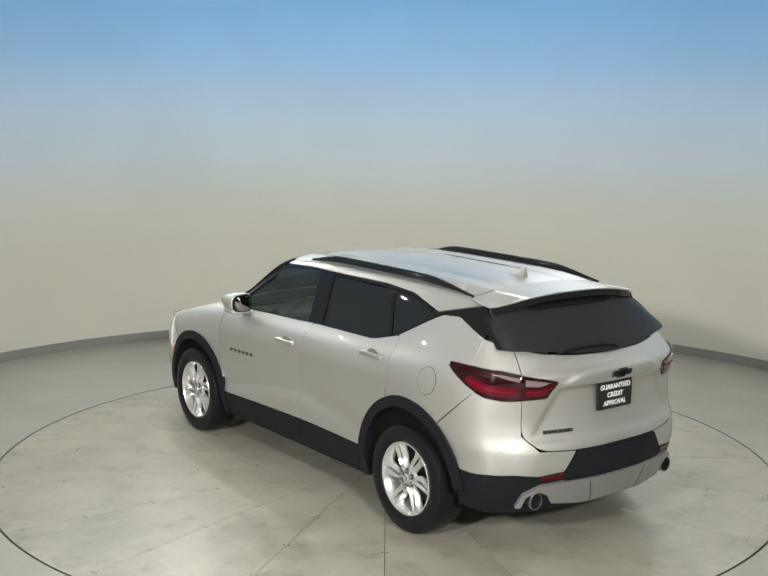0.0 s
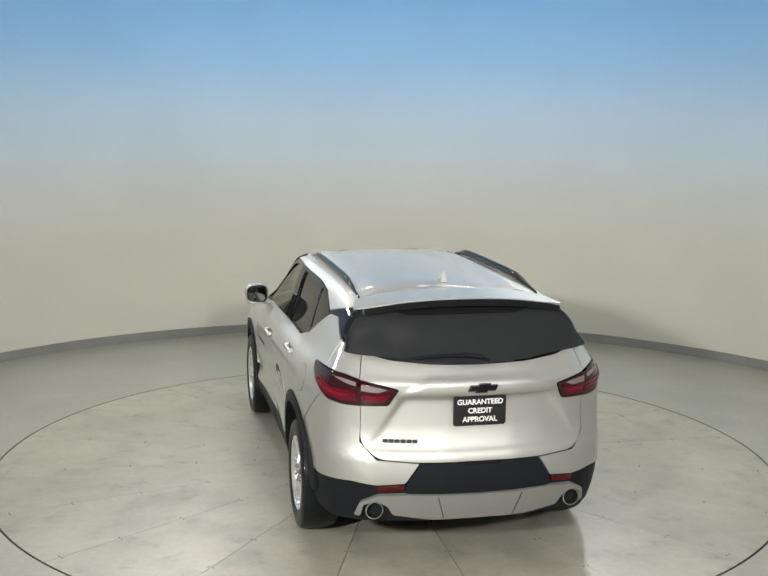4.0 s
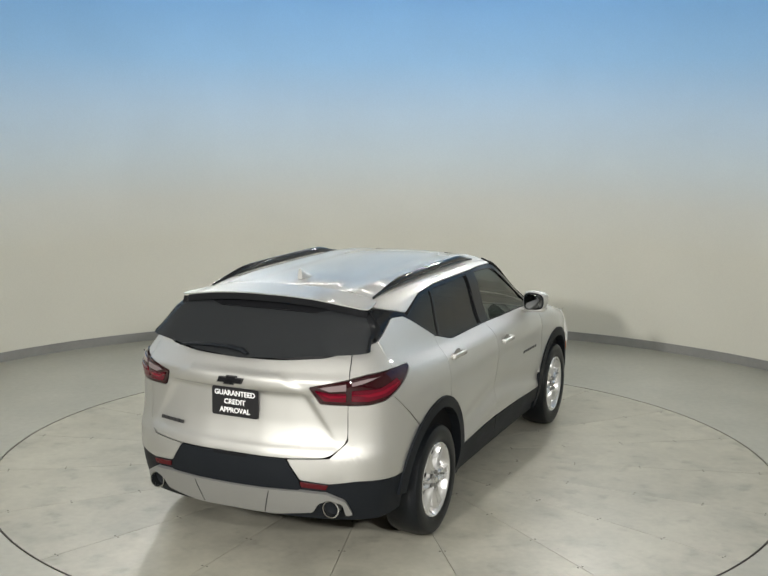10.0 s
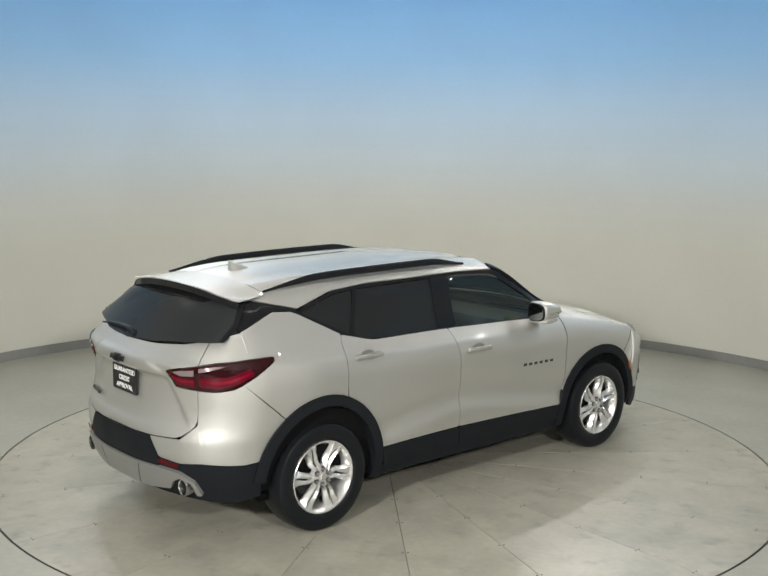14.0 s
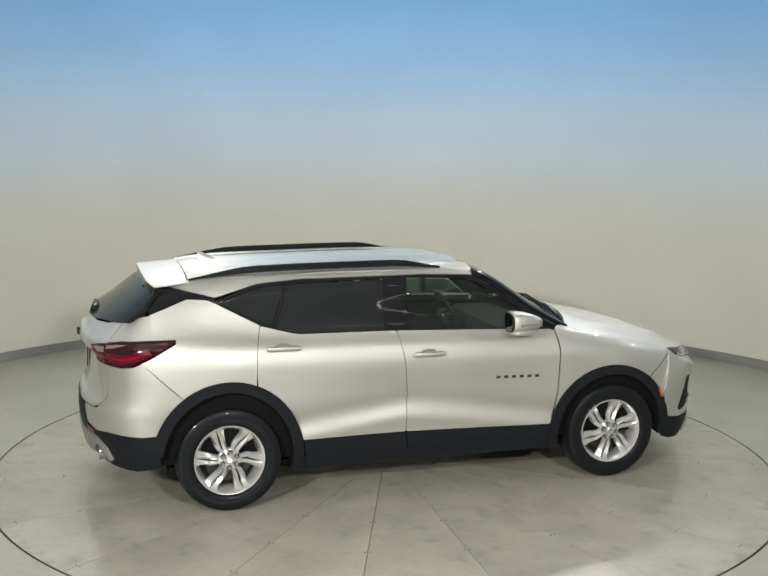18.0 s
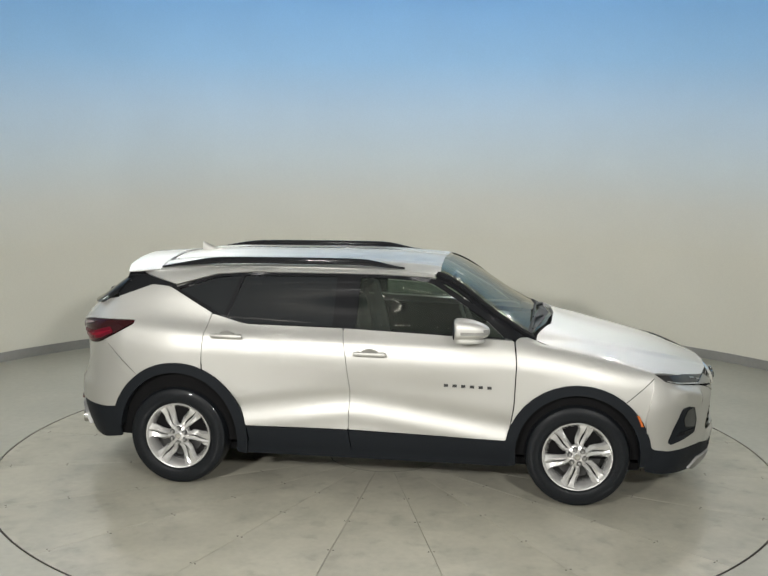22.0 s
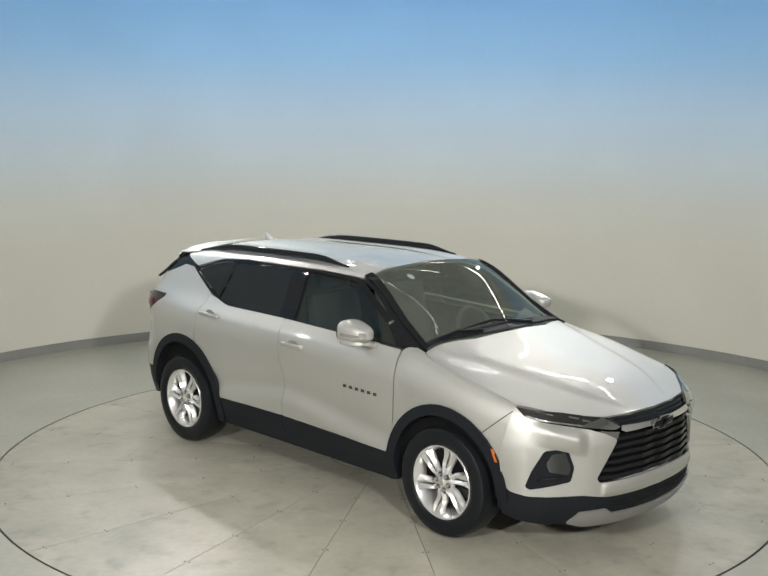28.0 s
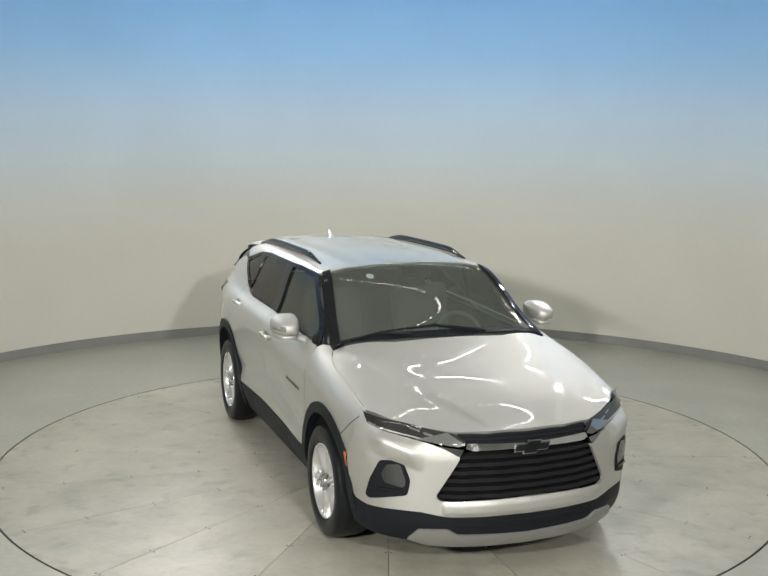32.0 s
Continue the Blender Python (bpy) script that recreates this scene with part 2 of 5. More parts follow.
def lettering(words, size, mat, parent, m, name="lettering", depth=0.001):
    """Words in the built-in font as a mesh, centred, in the plane of m."""
    cu = bpy.data.curves.new("words", "FONT")
    cu.body, cu.size, cu.align_x, cu.align_y, cu.extrude, cu.offset = words, size, "CENTER", "CENTER", depth, size * 0.025
    tmp = new("words", cu)
    me = bpy.data.meshes.new_from_object(tmp)
    bpy.data.objects.remove(tmp)
    me.transform(m)
    return part(name, me, mat, parent)


# ---- the booth ----
WALL_R, DECK_R = 5.23, 3.012
OPEN = 76.0                  # half angle of the opening in front of the camera


def arc_wall(r0, r1, z0, z1, a0, a1, n):
    bm = bmesh.new()
    rows = []
    for i in range(n + 1):
        a = radians(a0 + (a1 - a0) * i / n)
        c, s = math.cos(a), math.sin(a)
        rows.append([bm.verts.new((r * c, r * s, z)) for r, z in ((r0, z0), (r0, z1), (r1, z1), (r1, z0))])
    for a, b in zip(rows, rows[1:]):
        for j in range(4):
            bm.faces.new((a[j], a[(j + 1) % 4], b[(j + 1) % 4], b[j]))
    bm.faces.new(rows[0][::-1])
    bm.faces.new(rows[-1])
    bmesh.ops.recalc_face_normals(bm, faces=bm.faces)
    return bm


HEIGHT = 5.3
A0, A1 = -90 + OPEN, 270 - OPEN
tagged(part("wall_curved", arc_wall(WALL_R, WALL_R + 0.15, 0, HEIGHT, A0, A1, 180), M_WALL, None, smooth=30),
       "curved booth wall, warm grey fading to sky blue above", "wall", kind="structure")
tagged(part("baseboard", arc_wall(WALL_R - 0.012, WALL_R - 0.002, 0, 0.105, A0, A1, 180), M_BASE, None, smooth=30),
       "grey vinyl baseboard along the curved wall", "baseboard", kind="structure")


def floor_mesh():
    """The fixed floor round the turning deck, out to the closing walls."""
    bm = bmesh.new()
    n = 180
    inner = [bm.verts.new(((DECK_R + 0.012) * math.cos(2 * math.pi * i / n), (DECK_R + 0.012) * math.sin(2 * math.pi * i / n), 0)) for i in range(n)]
    low = [bm.verts.new((v.co.x, v.co.y, -0.12)) for v in inner]
    outer = []
    for i in range(n):
        a = 2 * math.pi * i / n
        c, s = math.cos(a), math.sin(a)
        k = min(6.2 / max(abs(c), 1e-6), (6.2 if s > 0 else 10.5) / max(abs(s), 1e-6))
        outer.append(bm.verts.new((k * c, k * s, 0)))
    for i in range(n):
        j = (i + 1) % n
        bm.faces.new((inner[i], inner[j], outer[j], outer[i]))
        bm.faces.new((low[i], low[j], inner[j], inner[i]))
    bmesh.ops.recalc_face_normals(bm, faces=bm.faces)
    for f in bm.faces:
        if abs(f.normal.z) > 0.5 and f.normal.z < 0:
            f.normal_flip()
    return bm


tagged(part("floor", floor_mesh(), M_FLOOR, None, smooth=0), "grey painted concrete floor with a dull sheen", "floor", kind="structure")
pit = bmesh.new()
bmesh.ops.create_circle(pit, cap_ends=True, radius=3.2, segments=96, matrix=Matrix.Translation((0, 0, -0.11)))
tagged(part("ground", pit, M_GAP, None, smooth=0), "dark pit floor under the turning deck", "pit", kind="structure")
tagged(part("ceiling", box(12.8, 17.2, 0.15, (0, -2.1, HEIGHT + 0.075)), M_DARKROOM, None), "plain grey ceiling over the booth", "ceiling", kind="structure")
for label_name, w, d, at in (("wall_north", 12.8, 0.15, (0, 6.3, HEIGHT / 2)), ("wall_south", 12.8, 0.15, (0, -10.5, HEIGHT / 2)),
                             ("wall_east", 0.15, 16.6, (6.3, -2.1, HEIGHT / 2)), ("wall_west", 0.15, 16.6, (-6.3, -2.1, HEIGHT / 2))):
    tagged(part(label_name, box(w, d, HEIGHT, at), M_PLAIN, None), "plain grey plastered outer wall", "wall", kind="structure")


# strip lights under the ceiling, over the deck, over the opening and along both sides of the hall
STRIPS = [(pose(1.32 * k, y, z), 1.2) for y, z, ks in ((-6.7, 4.7, (-1.5, -0.5, 0.5, 1.5)), (-4.5, 4.7, (-2, -1, 0, 1, 2)), (-1.7, 4.7, (-1.5, -0.5, 0.5, 1.5)),
                                                       (0.7, 4.7, (-1.5, -0.5, 0.5, 1.5)), (3.0, 4.6, (-1, 0, 1))) for k in ks]
STRIPS += [(pose(4.6 * side, y, 4.75, 0, 0, 90), 1.2) for side in (-1, 1) for y in (-8.4, -7.05, -5.7)]
STRIPS += [(pose(x * side, y, 4.33, 0, 0, a * -side), long) for side in (-1, 1) for x, y, a, long in ((1.0, 4.42, 7, 1.5), (2.75, 3.62, 38, 1.3), (3.75, 2.3, 62, 1.2))]
for m, long in STRIPS:
    strip = tagged(new("strip_light"), "long lit strip light hung under the ceiling", "light", "strip lights")
    strip.matrix_basis = m
    part("housing", box(long, 0.09, 0.06, (0, 0, 0.045), 0.01), M_DARKMETAL, strip, "dark metal housing")
    part("tube", tube([(-long / 2 + 0.03, 0, 0), (long / 2 - 0.03, 0, 0)], 0.010, 10), M_STRIP, strip, "lit white tube")
    # added blade, out of view, blocks the low strips' light from the wall
    if m.translation.z < 4.4:
        part("shield", box(long, 0.012, 0.17, (0, 0.045, -0.01), 0.003), M_DARKMETAL, strip, "added unseen blade that keeps strip light off the wall")
    for x in (-long / 2 + 0.2, long / 2 - 0.2):
        part("hanger", tube([(x, 0, 0.07), (x, 0, HEIGHT - m.translation.z)], 0.006, 6), M_DARKMETAL, strip)


# ---- the turning deck ----
def sector(r0, r1, a0, a1, gap, h, n=9):
    """One wedge-shaped deck board, top at z = 0, with straight sides a gap apart."""
    bm = bmesh.new()
    top = []
    for r in (r0, r1):
        da = math.degrees(gap / 2 / r)
        top.append([(r * math.cos(radians(a)), r * math.sin(radians(a))) for a in np.linspace(a0 + da, a1 - da, n)])
    for i in range(n - 1):
        (x0, y0), (x1, y1), (x2, y2), (x3, y3) = top[0][i], top[1][i], top[1][i + 1], top[0][i + 1]
        bm.faces.new([bm.verts.new((x, y, 0)) for x, y in ((x0, y0), (x1, y1), (x2, y2), (x3, y3))])
    bmesh.ops.remove_doubles(bm, verts=bm.verts, dist=1e-6)
    edge = [e for e in bm.edges if e.is_boundary]
    new_geom = bmesh.ops.extrude_edge_only(bm, edges=edge)["geom"]
    for v in new_geom:
        if isinstance(v, bmesh.types.BMVert):
            v.co.z -= h
    bmesh.ops.recalc_face_normals(bm, faces=bm.faces)
    return bm


def turntable():
    deck = tagged(new("turntable"), "round turning deck of grey painted wedge boards", "turntable")
    deck.empty_display_size = 0.3
    board = finish(sector(0.45, DECK_R - 0.004, 0, 18, 0.0036, 0.03), 0)
    board.materials.append(M_DECK)
    for k in range(20):
        ob = part("deck_board", board, None, deck)
        ob.matrix_basis = pose(0, 0, 0, 0, 0, -91.8 + 18 * k)
    hub = bmesh.new()
    bmesh.ops.create_circle(hub, cap_ends=True, radius=0.446, segments=64)
    part("hub_plate", hub, M_DECK, deck, smooth=0)
    base = spun([(0.0, -0.035), (DECK_R - 0.02, -0.035), (DECK_R - 0.02, -0.09), (0.0, -0.09)], 96, "z")
    part("underframe", base, M_GAP, deck, "dark frame under the deck boards", smooth=0)
    rim = spun([(DECK_R - 0.003, -0.06), (DECK_R - 0.003, 0.0015), (DECK_R + 0.001, 0.0015), (DECK_R + 0.001, -0.06)], 160, "z", closed=True)
    part("edge_band", rim, M_SCREW, deck, "thin dark steel band round the deck", smooth=30)
    screw = bmesh.new()
    bmesh.ops.create_cone(screw, cap_ends=True, radius1=0.0065, radius2=0.0055, depth=0.002, segments=10, matrix=Matrix.Translation((0, 0, 0.0006)))
    head = finish(screw, 30)
    head.materials.append(M_SCREW)
    for k in range(20):
        a = radians(-91.8 + 18 * k)
        for r in (1.05, 1.5, 2.0, 2.48, 2.9):
            for off in (-0.017, 0.017):
                ob = part("screw", head, None, deck)
                ob.matrix_basis = pose(r * math.cos(a) - off * math.sin(a), r * math.sin(a) + off * math.cos(a), 0)
    return deck


DECK = turntable()


# ---- the vehicle's surfaces ----
def pchip(xs, ys):
    """A smooth curve through points that never overshoots them."""
    xs, ys = np.asarray(xs, float), np.asarray(ys, float)
    h, d = np.diff(xs), np.diff(ys) / np.diff(xs)
    m = np.zeros(len(xs))
    for i in range(1, len(xs) - 1):
        if d[i - 1] * d[i] > 0:
            w1, w2 = 2 * h[i] + h[i - 1], h[i] + 2 * h[i - 1]
            m[i] = (w1 + w2) / (w1 / d[i - 1] + w2 / d[i])
    m[0], m[-1] = d[0], d[-1]

    def f(x):
        if x <= xs[0]:
            return float(ys[0] + m[0] * (x - xs[0]))
        if x >= xs[-1]:
            return float(ys[-1] + m[-1] * (x - xs[-1]))
        i = int(np.searchsorted(xs, x)) - 1
        t = (x - xs[i]) / h[i]
        a, b = ys[i] * (1 + 2 * t) + h[i] * m[i] * t, ys[i + 1] * (3 - 2 * t) + h[i] * m[i + 1] * (t - 1)
        return float(a * (1 - t) ** 2 + b * t ** 2)
    return f


# half cross-sections along the vehicle: nine control lines from the sill up over the shoulder to the middle of the roof or bonnet
ST = (-2.1, -1.83, -1.45, -1.0, -0.2, 0.4, 0.9, 1.15, 1.45, 1.95, 2.4)
CY = [(0.82, 0.87, 0.89, 0.89, 0.885, 0.885, 0.885, 0.885, 0.885, 0.86, 0.55),
      (0.855, 0.925, 0.95, 0.945, 0.928, 0.928, 0.938, 0.942, 0.948, 0.905, 0.56),
      (0.86, 0.94, 0.972, 0.96, 0.930, 0.932, 0.942, 0.95, 0.958, 0.905, 0.55),
      (0.855, 0.93, 0.968, 0.962, 0.952, 0.950, 0.946, 0.948, 0.95, 0.895, 0.50),
      (0.845, 0.905, 0.938, 0.935, 0.930, 0.924, 0.915, 0.918, 0.92, 0.875, 0.46),
      (0.79, 0.842, 0.862, 0.855, 0.843, 0.845, 0.848, 0.85, 0.855, 0.842, 0.40),
      (0.735, 0.625, 0.655, 0.668, 0.675, 0.640, 0.745, 0.79, 0.74, 0.66, 0.33),
      (0.45, 0.40, 0.41, 0.42, 0.42, 0.40, 0.45, 0.47, 0.45, 0.40, 0.20),
      (0.0,) * 11]
CZ = [(0.24,) * 11,
      (0.46,) * 11,
      (0.78, 0.78, 0.78, 0.78, 0.77, 0.76, 0.76, 0.76, 0.74, 0.70, 0.68),
      (1.0, 1.0, 0.99, 0.98, 0.97, 0.96, 0.955, 0.94, 0.90, 0.83, 0.78),
      (1.11, 1.125, 1.12, 1.10, 1.085, 1.075, 1.065, 1.05, 1.00, 0.90, 0.83),
      (1.21, 1.225, 1.21, 1.19, 1.19, 1.17, 1.153, 1.115, 1.065, 0.945, 0.855),
      (1.285, 1.50, 1.545, 1.565, 1.572, 1.552, 1.25, 1.132, 1.088, 0.975, 0.865),
      (1.355, 1.53, 1.60, 1.615, 1.625, 1.60, 1.335, 1.20, 1.112, 1.005, 0.873),
      (1.375, 1.545, 1.62, 1.635, 1.645, 1.615, 1.365, 1.235, 1.13, 1.02, 0.876)]
VK = (0.0, 0.24, 0.56, 0.76, 0.88, 1.02, 1.46, 1.74, 2.16)
GIRTH = VK[-1]
FY, FZ = [pchip(ST, c) for c in CY], [pchip(ST, c) for c in CZ]
SECTIONS = {}


def section(x):
    k = round(x, 4)
    if k not in SECTIONS:
        SECTIONS[k] = (pchip(VK, [f(k) for f in FY]), pchip(VK, [f(k) for f in FZ]))
    return SECTIONS[k]


def skin(x, t):
    """The body's surface at x; t is the girth from the middle line, positive on the left."""
    fy, fz = section(x)
    v = max(GIRTH - abs(t), 0.0)
    return Vector((x, math.copysign(max(fy(v), 0.0), t), fz(v)))


def girth_at_z(x, z):
    fy, fz = section(x)
    lo, hi = 0.0, GIRTH
    for _ in range(26):
        mid = (lo + hi) / 2
        lo, hi = (mid, hi) if fz(mid) < z else (lo, mid)
    return GIRTH - lo


def girth_at_y(x, y):
    fy, fz = section(x)
    lo, hi = 0.80, GIRTH
    for _ in range(26):
        mid = (lo + hi) / 2
        lo, hi = (mid, hi) if fy(mid) > abs(y) else (lo, mid)
    return math.copysign(GIRTH - lo, y)


def faired(x0, x1, edge, px, py):
    """A smooth sheet through the skin between x0 and x1: height as a polynomial in x and y, even in y, leaving the skin's own y."""
    rows, heights = [], []
    half = pchip([e[0] for e in edge], [e[1] for e in edge])
    cx, hx, wide = (x0 + x1) / 2, (x1 - x0) / 2, max(e[1] for e in edge)
    powers = [(i, 2 * j) for i in range(px + 1) for j in range(py + 1)]
    for a in np.linspace(x0, x1, 25):
        for b in np.linspace(0, half(a), 17):
            q = skin(a, girth_at_y(a, b))
            rows.append([((a - cx) / hx) ** i * (q.y / wide) ** j for i, j in powers])
            heights.append(q.z)
    rows, heights = np.array(rows), np.array(heights)
    k = np.linalg.lstsq(rows, heights, rcond=None)[0]

    def f(x, t):
        q = skin(x, t)
        u, w = max(-1.05, min(1.05, (x - cx) / hx)), max(-1.03, min(1.03, q.y / wide))
        return Vector((x, q.y, float(sum(c * u ** i * w ** j for c, (i, j) in zip(k, powers)))))
    return f


def faired_band(edge, px, py):
    """A smooth sheet through the skin, both y and height as polynomials in x and girth; edge gives the half girth along x."""
    half = pchip([e[0] for e in edge], [e[1] for e in edge])
    x0, x1, wide = edge[0][0], edge[-1][0], max(e[1] for e in edge)
    cx, hx = (x0 + x1) / 2, (x1 - x0) / 2
    powers = [(i, j) for i in range(px + 1) for j in range(py + 1)]
    flat, deep, ys, zs = [], [], [], []
    for a in np.linspace(x0, x1, 25):
        for b in np.linspace(0.01, half(a), 19):
            q, u, w = skin(a, b), (a - cx) / hx, b / wide
            flat.append([u ** i * w ** (2 * j + 1) for i, j in powers])
            deep.append([u ** i * w ** (2 * j) for i, j in powers])
            ys.append(q.y)
            zs.append(q.z)
    ky = np.linalg.lstsq(np.array(flat), np.array(ys), rcond=None)[0]
    kz = np.linalg.lstsq(np.array(deep), np.array(zs), rcond=None)[0]

    def f(x, t):
        u, w = max(-1.05, min(1.05, (x - cx) / hx)), max(-1.03, min(1.03, t / wide))
        return Vector((x, float(sum(c * u ** i * w ** (2 * j + 1) for c, (i, j) in zip(ky, powers))), float(sum(c * u ** i * w ** (2 * j) for c, (i, j) in zip(kz, powers)))))
    return f


# plan of the two ends, from the wheel arch round the corner to the middle, and how each leans with height
END_F = ((1.86, 0.945), (1.95, 0.925), (2.05, 0.885), (2.14, 0.82), (2.22, 0.725), (2.33, 0.56), (2.395, 0.40), (2.43, 0.20), (2.44, 0.0))
END_B = ((-1.72, 0.955), (-1.88, 0.935), (-1.99, 0.905), (-2.08, 0.862), (-2.16, 0.79), (-2.24, 0.67), (-2.305, 0.49), (-2.34, 0.34), (-2.36, 0.17), (-2.362, 0.0))
LEAN_F = pchip((0.18, 0.26, 0.36, 0.55, 0.72, 0.80, 0.86, 0.92, 0.97), (-0.09, -0.03, 0.0, 0.0, 0.0, -0.015, -0.05, -0.10, -0.17))
LEAN_B = pchip((0.22, 0.32, 0.42, 0.60, 0.69, 0.76, 0.90, 1.05, 1.11, 1.135, 1.19, 1.25, 1.33),
               (-0.10, -0.045, -0.01, 0.025, 0.02, -0.01, -0.03, -0.025, -0.005, -0.005, -0.045, -0.095, -0.175))


class End:
    """One end of the body: s runs from the wheel arch (0) to the middle (its length) and on to the other side; z is the height."""

    def __init__(self, plan, lean, flank=None):
        d = [0.0]
        for (a, b), (c, e) in zip(plan, plan[1:]):
            d.append(d[-1] + math.hypot(c - a, e - b))
        self.long, self.lean, self.flank = d[-1], lean, flank or (lambda z: 0.25 * lean(z))
        self.fx, self.fy = pchip(d, [q[0] for q in plan]), pchip(d, [q[1] for q in plan])

    def at_y(self, y):
        lo, hi = 0.0, self.long
        for _ in range(26):
            mid = (lo + hi) / 2
            lo, hi = (mid, hi) if self.fy(mid) > abs(y) else (lo, mid)
        return self.long - lo if y >= 0 else lo - self.long

    def at_x(self, x, side):
        lo, hi = 0.0, self.long
        for _ in range(26):
            mid = (lo + hi) / 2
            lo, hi = (mid, hi) if abs(self.fx(mid)) < abs(x) else (lo, mid)
        return side * (self.long - lo)

    def __call__(self, t, z):
        """t is the distance from the middle, positive on the left."""
        s = max(self.long - abs(t), 0.0)
        x, y = self.fx(s), self.fy(s)
        e = 0.01
        tx, ty = self.fx(min(s + e, self.long)) - self.fx(max(s - e, 0)), self.fy(min(s + e, self.long)) - self.fy(max(s - e, 0))
        n = Vector((-ty, tx)) if self.fx(self.long) > 0 else Vector((ty, -tx))
        n.normalize()
        w = min(1.0, s / (self.long * 0.55))
        w = w * w * (3 - 2 * w)
        k = self.flank(z) * (1 - w) + self.lean(z) * w
        n = n if n.y >= 0 else -n
        if s > self.long - 0.012:
            n = Vector((math.copysign(1, x), 0))
        return Vector((x + n.x * k, math.copysign(max(y + n.y * k, 0), t), z))


FLANK_F = pchip((0.18, 0.30, 0.45, 0.70, 0.80, 0.90, 0.95, 1.0), (-0.07, -0.03, -0.02, 0.0, -0.012, -0.04, -0.07, -0.13))
def flank_back():
    """The rear corners take over the line of the flank at x = -1.93."""
    end = End(END_B, LEAN_B, lambda z: 0.0)
    s = end.long - end.at_x(1.93, 1)
    w = s / (end.long * 0.55)
    w = w * w * (3 - 2 * w)
    zs = (0.30, 0.46, 0.60, 0.78, 0.92, 1.02, 1.08, 1.13, 1.17, 1.21, 1.25, 1.29, 1.33, 1.37)
    ys = [section(-1.93)[0](GIRTH - girth_at_z(-1.93, z)) for z in zs]
    return pchip(zs, [(y - end.fy(s) - w * LEAN_B(z)) / (1 - w) for y, z in zip(ys, zs)])


NOSE, TAIL = End(END_F, LEAN_F, FLANK_F), End(END_B, LEAN_B, flank_back())


def rounded(pts, r=0.02, n=4):
    """A closed outline with its corners rounded; a corner may carry a radius of its own."""
    out = []
    k = len(pts)
    for i, q in enumerate(pts):
        a, b, c = Vector(pts[i - 1][:2]), Vector(q[:2]), Vector(pts[(i + 1) % k][:2])
        rr = q[2] if len(q) > 2 else r
        u, w = a - b, c - b
        d = min(rr, u.length * 0.45, w.length * 0.45)
        if d < 1e-4 or u.angle(w, 0) > 3.05:
            out.append(b)
            continue
        p0, p1 = b + u.normalized() * d, b + w.normalized() * d
        for j in range(n + 1):
            t = j / n
            out.append(p0 * (1 - t) ** 2 + b * 2 * t * (1 - t) + p1 * t ** 2)
    return out


def resampled(pts, step=0.04):
    out = []
    for a, b in zip(pts, pts[1:] + pts[:1]):
        n = max(1, math.ceil((b - a).length / step))
        out += [a + (b - a) * j / n for j in range(n)]
    return out


def inset(pts, d):
    """The outline drawn in by d on all sides."""
    area = sum(a.x * b.y - b.x * a.y for a, b in zip(pts, pts[1:] + pts[:1]))
    s = 1 if area > 0 else -1
    out = []
    k = len(pts)
    for i, q in enumerate(pts):
        u, w = (q - pts[i - 1]), (pts[(i + 1) % k] - q)
        if u.length < 1e-7 or w.length < 1e-7:
            out.append(q.copy())
            continue
        n = (u.normalized() + w.normalized())
        n = Vector((-n.y, n.x)) * s
        out.append(q + (n.normalized() * d if n.length > 1e-6 else Vector((0, 0))))
    return out


